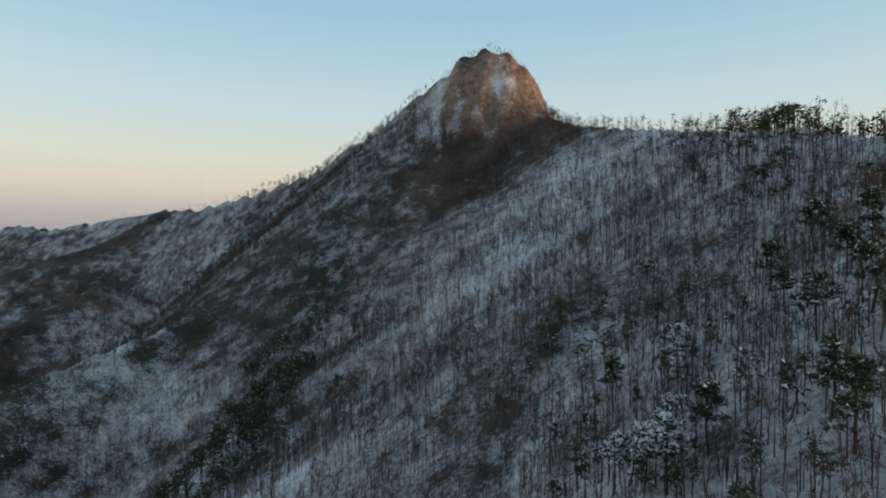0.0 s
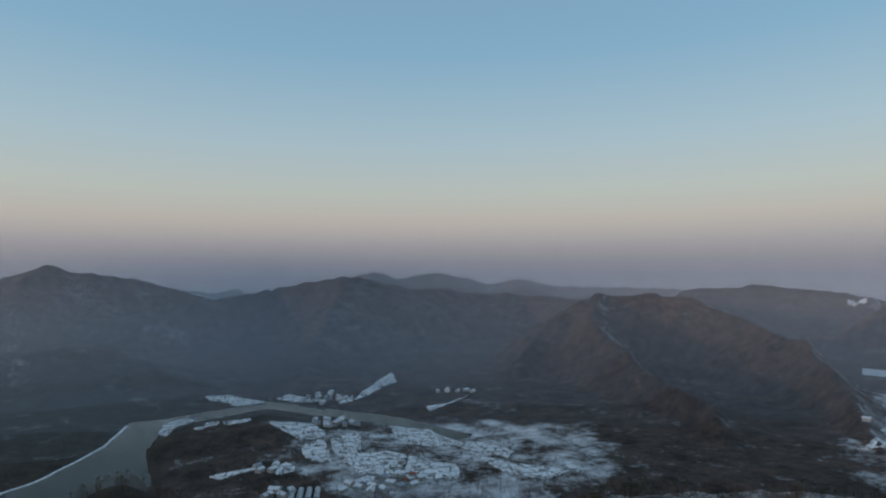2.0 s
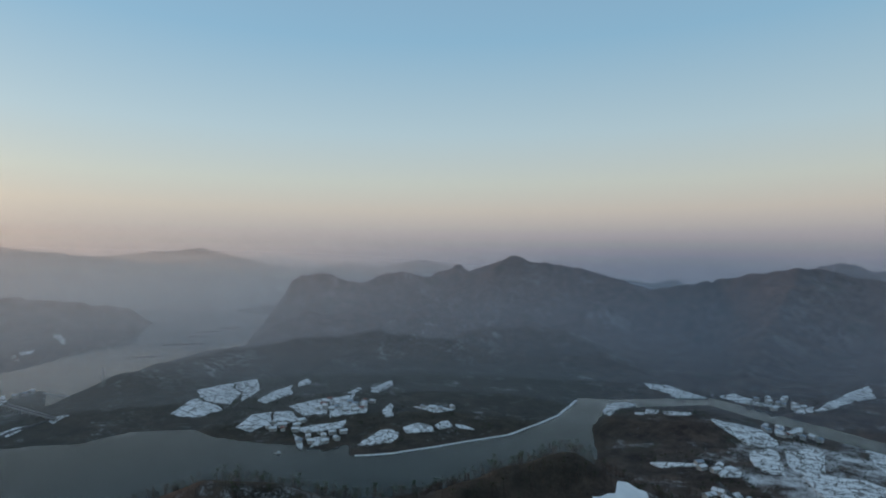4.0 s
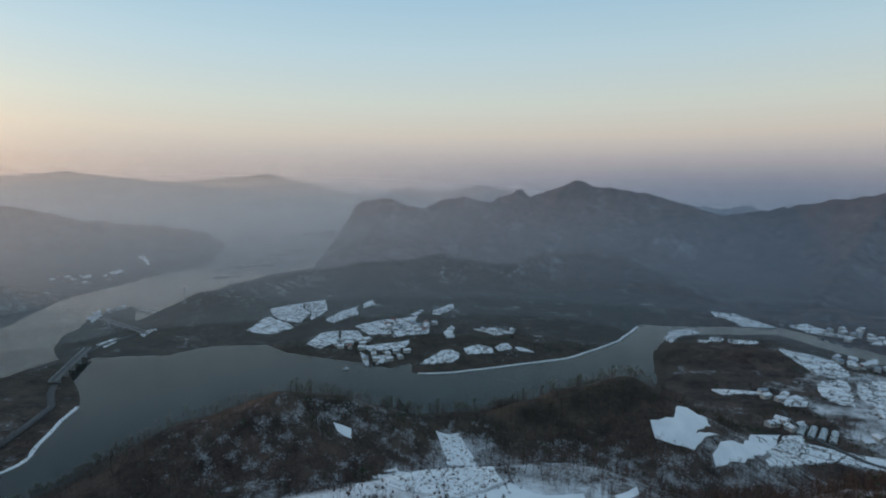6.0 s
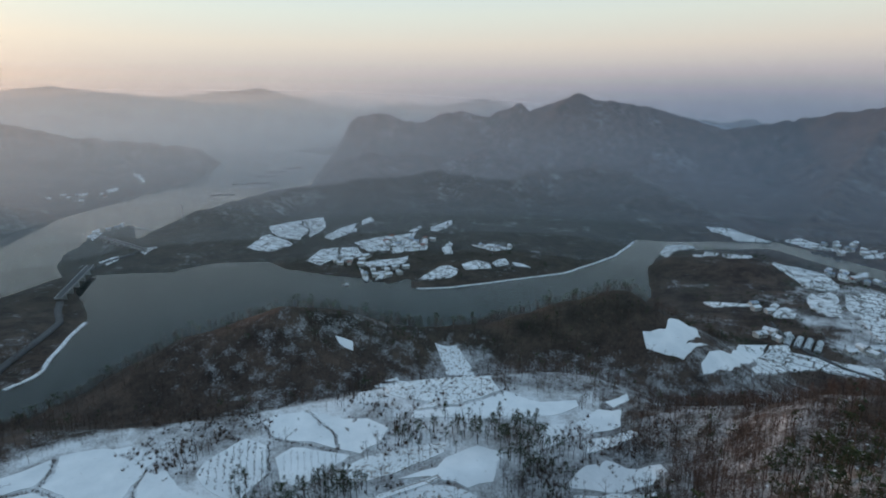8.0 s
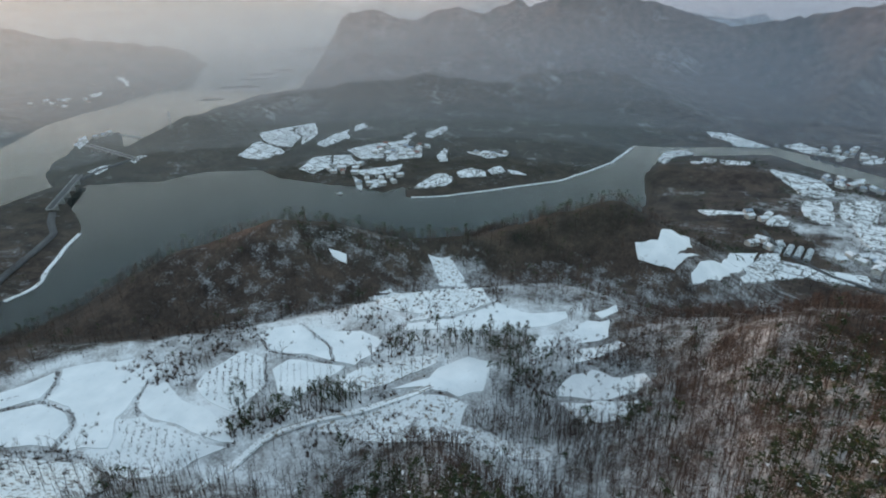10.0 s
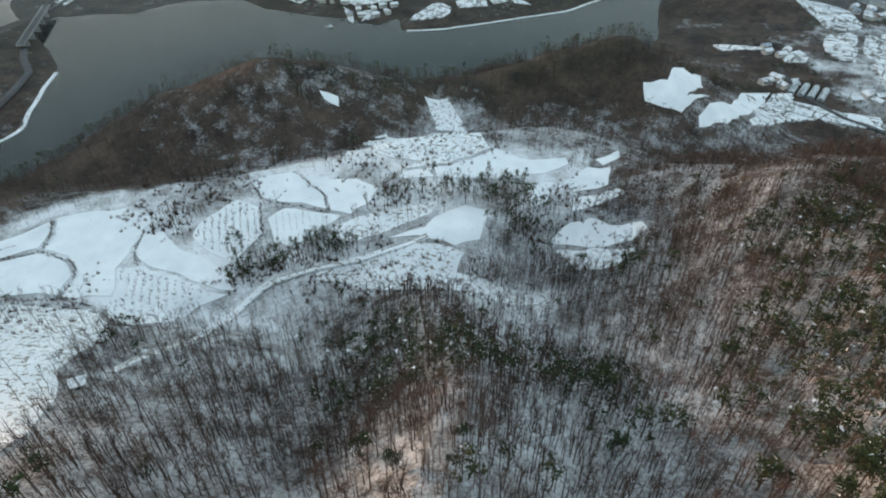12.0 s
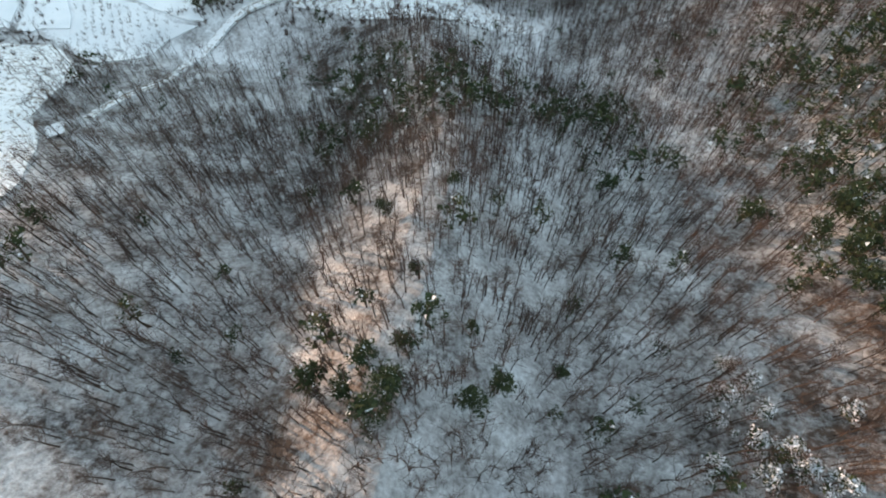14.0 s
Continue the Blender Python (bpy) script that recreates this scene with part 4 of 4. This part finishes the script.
for k, (x, y, z) in enumerate(HEROES[:290]):
    first, s = firsts[k % len(firsts)], rng.uniform(0.7, 1.15) * (0.66 if y > 0 else 1.0)
    m = pose(x, y, z, 0, 0, rng.uniform(0, 360)) @ Matrix.Scale(s, 4)
    if first.name in used:
        copy = copy_thing(first, pose(x, y, z, 0, 0, rng.uniform(0, 360)))
        copy.scale = (s, s, s)
    else:
        used.add(first.name)
        first.matrix_basis = m


def pine_tree(x, y, size, snowy):
    label = "pine bowed under fresh snow on the steep slope" if snowy > 0.3 else "dark green pine with flat layered crown among bare trees"
    tree = empty("pine_tree", pose(x, y, height(x, y), 0, 0, rng.uniform(0, 360)) @ Matrix.Scale(size, 4), label, "tree", "pines on the slope")
    wood, crown, tone = pine_parts(22, 70, high=9.0, snowy=snowy * 0.7, fine=0.62)
    part("trunk", wood, BARK, tree, tone=0.4)
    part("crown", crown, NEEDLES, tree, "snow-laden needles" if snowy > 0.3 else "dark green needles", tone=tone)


for x, y, size, snowy in ((24, -38, 1.1, 0.05), (16, -43, 1.1, 0.08), (11, -39, 1.25, 0.08), (13, -35, 1.2, 0.05), (18, -38, 0.9, 0.06), (11, -47, 0.9, 0.03), (-1, -41, 1.05, 0.03), (-5, -45, 1.1, 0.03),
                          (13, -63, 0.6, 0.02), (1, -55, 0.6, 0.02), (-16, -52, 0.7, 0.02), (24, -80, 0.8, 0.06), (11, -90, 0.8, 0.06)):
    pine_tree(x, y, size, snowy)
for x, y in ((-74, -103), (-74, -91), (-80, -87), (-68, -95), (-74, -75), (-71, -81), (-72, -64), (-83, -95), (-79, -80), (-86, -84), (-57, -102), (-78, -98), (-76, -69), (-82, -74), (-88, -92), (-70, -88), (-90, -78), (-78, -62)):
    pine_tree(x, y, rng.uniform(1.2, 1.6), 0.05)
for x, y in ((-47, -55), (-48, -50), (-50, -44), (-45, -44), (-51, -41), (-55, -39), (-34, -60), (-39, -39), (-61, -52), (-43, -52), (-44, -58), (-41, -47), (-46, -39)):
    pine_tree(x, y, rng.uniform(0.75, 1.0), 0.85)
for x, y in ((-40, 221), (36, 80), (62, 112), (73, 116), (67, 98), (72, 99), (46, 70), (44, 63), (32, 111), (58, 100), (55, 87), (61, 84)):
    pine_tree(x, y, rng.uniform(0.9, 1.2), 0.10)
for x, y in ((28, 82), (25, 86), (41, 103), (33, 85), (30, 79)):
    pine_tree(x, y, rng.uniform(0.95, 1.2), 0.85)


# ---- fields, orchards and the farm track ----
def draped(name, outline, mat, lift, step, label, category, kind=""):
    """A snow layer over the ground within an outline, with a low bank round it."""
    xs, ys = np.array([p[0] for p in outline], float), np.array([p[1] for p in outline], float)
    rim = []
    for i in range(len(outline)):
        j = (i + 1) % len(outline)
        n = max(1, int(math.hypot(xs[j] - xs[i], ys[j] - ys[i]) / step))
        rim += [(xs[i] + (xs[j] - xs[i]) * k / n, ys[i] + (ys[j] - ys[i]) * k / n) for k in range(n)]
    rim = np.array(rim)
    jog = 2.2 if step < 8 else 7.0
    rim = rim + jog * np.stack([rough(rim[:, 0], rim[:, 1], 4 * jog, 71) - 0.5, rough(rim[:, 0], rim[:, 1], 4 * jog, 73) - 0.5], 1) * 2
    gx_, gy_ = np.meshgrid(np.arange(xs.min(), xs.max(), step), np.arange(ys.min(), ys.max(), step))
    ins = np.stack([gx_.ravel(), gy_.ravel()], 1)
    ins = ins[inside(ins[:, 0], ins[:, 1], [tuple(p) for p in rim]) > step * 0.4]
    pts = np.vstack([rim, ins]) if len(ins) else rim
    n = len(rim)
    from_cdt = mathutils_geometry.delaunay_2d_cdt([Vector(p) for p in pts], [(i, (i + 1) % n) for i in range(n)], [list(range(n))], 1, 1e-4)
    flat = np.array([(v.x, v.y) for v in from_cdt[0]])
    tris = np.array([f for f in from_cdt[2] if len(f) == 3])
    z = np.maximum(land(flat[:, 0], flat[:, 1])[0], 0.3) + lift
    rim_z = np.maximum(land(rim[:, 0], rim[:, 1])[0], 0.3) + lift
    # the bank: the rim again, let into the ground
    count = len(flat)
    top = np.column_stack([rim, rim_z])
    low = np.column_stack([rim, rim_z - lift - 1.5])
    verts_ = np.vstack([np.column_stack([flat, z]), top, low])
    side = []
    for i in range(n):
        j = (i + 1) % n
        a, b, c, d = count + i, count + j, count + n + j, count + n + i
        side += [(a, b, c), (a, c, d)]
    ob = sheet(name, verts_, np.vstack([tris, np.array(side)]), mat, smooth=True)
    return tagged(ob, label, category, "farm fields", kind)


for kind_, label_, outline_ in FIELDS:
    reach_ = min(math.hypot(*p) for p in outline_)
    draped(kind_, outline_, PARCELS if reach_ >= 480 else MEADOW if 'scrub' in label_ or 'meadow' in label_ else SNOW, 0.45 if reach_ < 480 else 1.2, 5.0 if reach_ < 480 else 9.0, label_, "field", "structure")


def brush(name, places, size, mat, label, category, blades=9):
    """Low bare scrub: a fan of twigs at each place."""
    shapes = []
    for _ in range(5):
        pieces = []
        for k in range(blades):
            a, out = rng.uniform(0, 2 * np.pi), rng.uniform(0.1, 0.8)
            pieces.append(sliver((rng.normal(0, 0.15), rng.normal(0, 0.15), -0.1), (math.cos(a) * out, math.sin(a) * out, rng.uniform(0.6, 1.2)), 0.06))
        shapes.append(join(pieces))
    places = np.asarray(places, float)
    z = land(places[:, 0], places[:, 1])[0]
    return planted(name, shapes, None, np.column_stack([places, z]), rng.uniform(0.7, 1.3, len(places)) * size, mat, label, category)


def along(line, step, wide):
    out = []
    for (ax, ay), (bx, by) in zip(line, line[1:]):
        n = max(1, int(math.hypot(bx - ax, by - ay) / step))
        out += [(ax + (bx - ax) * k / n + rng.normal(0, wide), ay + (by - ay) * k / n + rng.normal(0, wide)) for k in range(n)]
    return out


# rows of small fruit trees and crop stubble
for kind_, label_, outline_ in FIELDS:
    if kind_ != "orchard":
        continue
    xs_, ys_ = [p[0] for p in outline_], [p[1] for p in outline_]
    tilt, gap, pitch_ = (0.5, 3.4, 2.6) if "orchard" in label_ else (0.45, 3.2, 0.6)
    rows_ = []
    for u in np.arange(-90, 90, gap):
        for v in np.arange(-90, 90, pitch_):
            x = (min(xs_) + max(xs_)) / 2 + u * math.cos(tilt) - v * math.sin(tilt) + rng.normal(0, 0.15)
            y = (min(ys_) + max(ys_)) / 2 + u * math.sin(tilt) + v * math.cos(tilt) + rng.normal(0, 0.15)
            rows_.append((x, y))
    rows_ = np.array(rows_)
    rows_ = rows_[inside(rows_[:, 0], rows_[:, 1], outline_) > 1.5]
    brush("orchard_rows", rows_, 2.0 if pitch_ > 1 else 0.9, TWIG, "rows of small leafless fruit trees in snow" if pitch_ > 1 else "rows of dark dry crop stubble in snow", "orchard", 7)

HEDGES = [
    [(248, -180), (232, -190), (210, -185), (203, -177), (200, -164)],
    [(245, -213), (237, -203), (233, -191)],
    [(223, -156), (209, -159), (197, -162), (180, -160), (161, -150)],
    [(191, -210), (188, -199), (178, -188)],
    [(158, -261), (144, -246), (121, -244), (106, -241)],
    [(139, -275), (117, -259), (106, -243)],
    [(161, -137), (142, -108)],
    [(254, -186), (247, -192)],
    [(136, -194), (125, -180), (130, -177)],
    [(144, -243), (131, -218), (134, -207)],
    [(80, -195), (44, -189), (13, -213)],
    [(88, -200), (65, -213), (40, -217)],
]
for line_ in HEDGES:
    brush("hedge", along(line_, 0.8, 0.45), 1.2, BARK, "dark scrubby hedge and dry bank between snowy fields", "hedge", 9)
THICKETS = [(186, -220, 7, 60), (204, -223, 6, 30), (117, -196, 6, 50), (130, -189, 5, 40), (79, -260, 10, 80), (99, -203, 7, 50), (72, -309, 12, 60), (49, -334, 14, 60), (107, -288, 14, 60), (170, -259, 14, 60), (192, -245, 14, 60), (-8, -289, 8, 40), (2, -253, 8, 60), (-26, -280, 8, 40), (65, -211, 10, 60), (26, -210, 10, 60), (87, -199, 8, 50), (178, -127, 9, 40), (201, -143, 8, 30), (195, -169, 6, 16), (-52, -298, 14, 60), (-37, -251, 10, 40)]
spots_ = [(x + rng.normal(0, s), y + rng.normal(0, s)) for x, y, s, n in THICKETS for _ in range(n)]
brush("scrub", spots_, 2.2, TWIG, "brown leafless scrub scattered round the fields", "scrub", 12)
GROVES = [(87, -214, 5, 16), (99, -209, 6, 18), (110, -203, 5, 14), (124, -192, 5, 12), (33, -272, 7, 24), (22, -283, 7, 24), (10, -268, 7, 22), (18, -248, 6, 14), (2, -253, 6, 12), (73, -260, 8, 14), (53, -268, 8, 14), (137, -206, 4, 6)]
pts_ = np.array([(x + rng.normal(0, s), y + rng.normal(0, s)) for x, y, s, n in GROVES for _ in range(n)])
firs = [pine_parts(12, 14, snowy=0.05) for _ in range(4)]
pts_ = np.column_stack([pts_, land(pts_[:, 0], pts_[:, 1])[0]])
size_ = rng.uniform(0.7, 1.05, len(pts_))
state = rng.bit_generator.state
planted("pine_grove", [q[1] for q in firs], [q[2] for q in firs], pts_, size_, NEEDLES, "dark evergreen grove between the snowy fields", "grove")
rng.bit_generator.state = state
planted("pine_grove", [q[0] for q in firs], None, pts_, size_, BARK, "thin trunks of the evergreen grove", "grove")
grove = np.array([(x, y) for x in np.arange(-24, 36, 2.3) for y in np.arange(-244, -213, 2.3)])
grove = grove + rng.normal(0, 0.5, grove.shape)
grove = grove[inside(grove[:, 0], grove[:, 1], [(34, -215), (-11, -222), (-22, -234), (-6, -242), (31, -224)]) > 0]
grove = np.column_stack([grove, land(grove[:, 0], grove[:, 1])[0]])
shapes = [bare_tree_parts(7, 4, 3) for _ in range(5)]
size_ = rng.uniform(0.8, 1.0, len(grove))
state = rng.bit_generator.state
planted("planted_grove", [q[0] for q in shapes], None, grove, size_, BARK, "dense planted stand of straight leafless trees", "grove")
rng.bit_generator.state = state
planted("planted_grove", [q[1] for q in shapes], None, grove, size_, TWIG, "brown twiggy tops of the planted stand", "grove")


# trees along the banks and round the villages of the valley floor
spots_ = scatter(560, 1350, 11.0, 128, 246)
near_field = np.zeros(len(spots_), bool)
for _, _, outline_ in FIELDS:
    gap_ = inside(spots_[:, 0], spots_[:, 1], outline_)
    near_field |= (gap_ > -28) & (gap_ < 2)
spots_ = spots_[near_field & (spots_[:, 2] < 34)]
firs = [pine_parts(7, 6, snowy=0.0) for _ in range(5)]
planted("valley_trees", [q[1] for q in firs], [q[2] for q in firs], spots_, rng.uniform(0.5, 1.0, len(spots_)), NEEDLES, "dark trees and hedgerows between the valley fields", "trees")


def ribbon(line, wide, lift, shift=0.0, step=4.0, water_level=False):
    """A strip along a line on the ground."""
    pts = []
    for (ax, ay), (bx, by) in zip(line, line[1:]):
        n = max(1, int(math.hypot(bx - ax, by - ay) / step))
        pts += [(ax + (bx - ax) * k / n, ay + (by - ay) * k / n) for k in range(n)]
    pts = np.array(pts + [line[-1]], float)
    for _ in range(2):
        pts[1:-1] = (pts[:-2] + 2 * pts[1:-1] + pts[2:]) / 4
    t = np.gradient(pts, axis=0)
    t = t / np.linalg.norm(t, axis=1)[:, None]
    side = np.stack([-t[:, 1], t[:, 0]], 1)
    rows = [pts + side * (shift + wide * k) for k in (-0.5, 0.0, 0.5)]
    base = np.full(len(pts), 0.0) if water_level else np.max([land(r[:, 0], r[:, 1])[0] for r in rows], axis=0)
    v = np.vstack([np.column_stack([rows[0], base - 0.6]), *[np.column_stack([r, base + lift]) for r in rows], np.column_stack([rows[2], base - 0.6])])
    n = len(pts)
    g = np.arange(5 * n).reshape(5, n)
    return v, np.stack([g[:-1, :-1], g[1:, :-1], g[1:, 1:], g[:-1, 1:]], -1).reshape(-1, 4)


track = empty("farm_track", Matrix.Identity(4), "snowy farm track with two muddy wheel ruts", "track")
track["kind"] = "structure"
part("bed", ribbon(TRACK, 3.2, 0.5), MEADOW, track)
part("rut", ribbon(TRACK, 0.6, 0.56, -0.85), RUT, track, "dark muddy wheel rut")
part("rut", ribbon(TRACK, 0.6, 0.56, 0.85), RUT, track, "dark muddy wheel rut")


# the icy rim of the far bank and of the wooded point
def shore_line(stops):
    out = []
    for (a0, r0), (a1, r1) in zip(stops, stops[1:]):
        n = max(2, int(abs(a1 - a0) / 0.4))
        for k in range(n):
            a, r = a0 + (a1 - a0) * k / n, r0 + (r1 - r0) * k / n
            rr = np.arange(r - 45, r + 45, 1.5)
            xy = np.array([polar(a, q)[:2] for q in rr])
            wet = land(xy[:, 0], xy[:, 1])[1] > 0
            cut = np.where(wet[:-1] != wet[1:])[0]
            if len(cut):
                out.append(tuple(xy[cut[np.argmin(np.abs(rr[cut] - r))]]))
    return out


for stops_ in ([(174.2, 1150), (175.8, 1033), (180.5, 901), (186, 844), (191.7, 803), (195.6, 799)], [(225.2, 830), (226, 770), (227.5, 702), (229.2, 651), (232, 630)]):
    v_, f_ = ribbon(shore_line(stops_), 4.5, 0.5, step=6.0, water_level=True)
    tagged(sheet("ice_rim", v_, f_, MEADOW), "narrow white rim of shore ice and snow along the lake", "shore ice", kind="structure")


# ---- roads, bridges and small buildings ----
def box(x0, x1, y0, y1, z0, z1):
    v = [(x, y, z) for z in (z0, z1) for x, y in ((x0, y0), (x1, y0), (x1, y1), (x0, y1))]
    return v, [(0, 3, 2, 1), (4, 5, 6, 7), (0, 1, 5, 4), (1, 2, 6, 5), (2, 3, 7, 6), (3, 0, 4, 7)]


def bridge(start, end, deck_z, piers, wide, label):
    """A girder bridge with parapets on slab piers that stand in the lake."""
    (ax, ay), (bx, by) = start, end
    length, turn_ = math.hypot(bx - ax, by - ay), math.degrees(math.atan2(by - ay, bx - ax))
    b = empty("road_bridge", pose(ax, ay, 0, 0, 0, turn_), label, "bridge")
    part("deck", box(-6, length + 6, -wide / 2, wide / 2, deck_z - 1.4, deck_z), CONCRETE, b, "grey concrete deck with snow")
    part("roadway", box(-6, length + 6, -wide / 2 + 0.8, wide / 2 - 0.8, deck_z + 0.004, deck_z + 0.1), ASPHALT, b, "dark asphalt roadway")
    for s in (-1, 1):
        part("parapet", box(-6, length + 6, s * wide / 2 - 0.25, s * wide / 2 + 0.25, deck_z, deck_z + 1.1), CONCRETE, b)
    for k in range(piers):
        x = length * (k + 0.5) / piers
        part("pier", box(x - 1.3, x + 1.3, -wide / 2 + 1, wide / 2 - 1, -6, deck_z - 1.4), CONCRETE, b, "grey concrete pier standing in water")


bridge((640, -602), (720, -738), 11, 5, 9, "grey concrete road bridge across the lake narrows")
bridge((838, -896), (700, -832), 17, 6, 9, "long concrete bridge on tall slab piers over the inlet")
for name_, a_, b_ in (("footbridge", (906, -1051), (770, -1016)),):
    length_, turn_ = math.hypot(b_[0] - a_[0], b_[1] - a_[1]), math.degrees(math.atan2(b_[1] - a_[1], b_[0] - a_[0]))
    walkway = empty(name_, pose(*a_, 0, 0, 0, turn_), "low dark footbridge crossing the lake inlet", "bridge")
    part("deck", box(0, length_, -1.5, 1.5, 1.6, 2.4), STEEL, walkway)
    for k_ in range(8):
        part("pile", box(length_ * (k_ + 0.5) / 8 - 0.4, length_ * (k_ + 0.5) / 8 + 0.4, -1, 1, -6, 1.6), STEEL, walkway)
for line_, wide_ in (([(640, -602), (612, -570), (577, -538), (556, -490), (536, -440), (520, -405)], 8), ([(-222, -690), (-222, -640), (-232, -600), (-250, -566), (-290, -535)], 6), ([(722, -740), (722, -780), (704, -832)], 8)):
    v_, f_ = ribbon(line_, wide_, 1.2)
    tagged(sheet("road", v_, f_, ASPHALT), "dark cleared asphalt road between snowy verges", "road", kind="structure")

pylon = empty("power_pylon", pose(739, -995, height(739, -995)), "tall grey steel lattice power pylon on the wooded bank", "pylon")
for sx in (-1, 1):
    for sy in (-1, 1):
        part("leg", tube([(3 * sx, 3 * sy, -1), (1.2 * sx, 1.2 * sy, 18), (0.4 * sx, 0.4 * sy, 34)], [0.35, 0.28, 0.2], 4), STEEL, pylon)
for z_ in (21, 26, 31):
    part("crossarm", box(-5, 5, -0.25, 0.25, z_, z_ + 0.5), STEEL, pylon)

boat = empty("boat", pose(313, -765, 0, 0, 0, 30), "small white work boat lying on the lake", "boat")
hull_v = [(-5, -1.6, 0.9), (3, -1.6, 0.9), (6.5, 0, 1.3), (3, 1.6, 0.9), (-5, 1.6, 0.9), (-4.8, -1.1, -0.4), (3, -1.0, -0.4), (5.2, 0, -0.4), (3, 1.0, -0.4), (-4.8, 1.1, -0.4)]
bm_faces = [(0, 1, 6, 5), (1, 2, 7, 6), (2, 3, 8, 7), (3, 4, 9, 8), (4, 0, 5, 9), (0, 4, 3, 1), (1, 3, 2, 2)]
part("hull", (hull_v, [f if len(set(f)) == 4 else (1, 3, 2, 1) for f in bm_faces[:6]]), PLASTER, boat, "white painted hull")
part("cabin", box(-3, 0.5, -1.1, 1.1, 0.9, 2.8), ROOF_SNOW, boat, "white cabin")


def house_meshes(w, d, h, roof_mat):
    """A farmhouse: walls, a gabled roof with eaves, a door and windows."""
    house = empty("house", Matrix.Identity(4), "small farmhouse with pale walls and snowy gabled roof", "house", "village houses")
    part("wall", box(-w / 2, w / 2, -d / 2, d / 2, -1.5, h), PLASTER, house)
    e, t = 0.6, h + d * 0.28
    rv = [(-w / 2 - e, -d / 2 - e, h - 0.1), (w / 2 + e, -d / 2 - e, h - 0.1), (w / 2 + e, 0, t), (-w / 2 - e, 0, t), (-w / 2 - e, d / 2 + e, h - 0.1), (w / 2 + e, d / 2 + e, h - 0.1)]
    rv += [(x, y, z + 0.35) for x, y, z in rv]
    rf = [(0, 3, 2, 1), (3, 4, 5, 2), (6, 7, 8, 9), (9, 8, 11, 10), (0, 1, 7, 6), (4, 10, 11, 5), (0, 6, 9, 3), (3, 9, 10, 4), (1, 2, 8, 7), (2, 5, 11, 8)]
    part("roof", (rv, rf), roof_mat, house, "gabled roof under snow")
    part("door", box(-0.5, 0.5, d / 2, d / 2 + 0.08, 0, 2.1), ROOF_RED, house)
    for x in (-w / 3, w / 3):
        part("window", box(x - 0.7, x + 0.7, d / 2, d / 2 + 0.06, 1.0, 2.2), GLASS_DARK, house)
    return house


KINDS = [house_meshes(10, 7, 3.0, ROOF_SNOW), house_meshes(12, 8, 3.2, ROOF_SNOW), house_meshes(9, 7, 3.0, ROOF_BLUE), house_meshes(8, 6, 2.8, ROOF_RED)]
for k_, tag_ in enumerate(("small farmhouse with pale walls and snowy gabled roof", "long farmhouse with pale walls and snow-covered roof", "village house with a blue-grey metal roof", "low house with a brick-red roof")):
    KINDS[k_]["label"] = tag_
VILLAGES = [(285, -985, 42, 34, 26), (275, -835, 26, 24, 10), (345, -868, 24, 22, 9), (-400, -930, 36, 40, 15), (-330, -602, 34, 22, 20), (-460, -1140, 45, 40, 14), (1290, -1320, 60, 60, 9), (127, -990, 28, 6, 5), (-290, -612, 22, 14, 7), (-1060, -350, 80, 30, 10), (-700, -1000, 30, 50, 6), (-225, -740, 20, 15, 4), (950, -1000, 40, 40, 7), (-205, -640, 12, 14, 4)]
first_use = set()
for vx, vy, sx, sy, n_ in VILLAGES:
    done_ = []
    for _ in range(n_ * 12):
        if len(done_) >= n_:
            break
        x, y = rng.uniform(vx - sx, vx + sx), rng.uniform(vy - sy, vy + sy)
        z_, w_ = land(np.array([x]), np.array([y]))
        if w_[0] > -8 or any(math.hypot(x - a, y - b) < 14 for a, b in done_):
            continue
        done_.append((x, y))
        kind_ = int(rng.choice(4, p=(0.45, 0.3, 0.15, 0.1)))
        m_ = pose(x, y, float(z_[0]) + 1.3, 0, 0, rng.choice((10, 30, 55, 100, 120)) + rng.normal(0, 8))
        if kind_ in first_use:
            copy_thing(KINDS[kind_], m_)
        else:
            first_use.add(kind_)
            KINDS[kind_].matrix_basis = m_


def greenhouse(x, y, turn_):
    g = empty("greenhouse", pose(x, y, height(x, y) + 1.2, 0, 0, turn_), "long arched plastic greenhouse beside snowy fields", "greenhouse", "greenhouses")
    v, f, n = [], [], 9
    for xx in np.linspace(-16, 16, 5):
        v += [(xx, 3.2 * math.cos(math.pi * k / (n - 1)), 3.0 * math.sin(math.pi * k / (n - 1)) - 0.4) for k in range(n)]
    for i in range(4):
        f += [(i * n + k, i * n + k + 1, (i + 1) * n + k + 1, (i + 1) * n + k) for k in range(n - 1)]
    part("film", (v, f), PLASTIC, g)
    for xx in (-16, 16):
        part("end_frame", box(xx - 0.1, xx + 0.1, -2.6, 2.6, -0.5, 2.0), STEEL, g)


for k_ in range(4):
    greenhouse(-222 - 8 * k_, -628 + 4 * k_, 65)

hut = empty("hut", pose(122, -98, height(122, -98), 0, 0, 35), "small field hut with a snowy flat roof by the track", "hut")
part("wall", box(-2, 2, -1.6, 1.6, -0.8, 2.2), PLASTER, hut)
part("roof", box(-2.4, 2.4, -2, 2, 2.2, 2.5), ROOF_SNOW, hut, "flat roof under snow")
part("door", box(-0.4, 0.4, 1.6, 1.66, 0, 1.9), GLASS_DARK, hut)
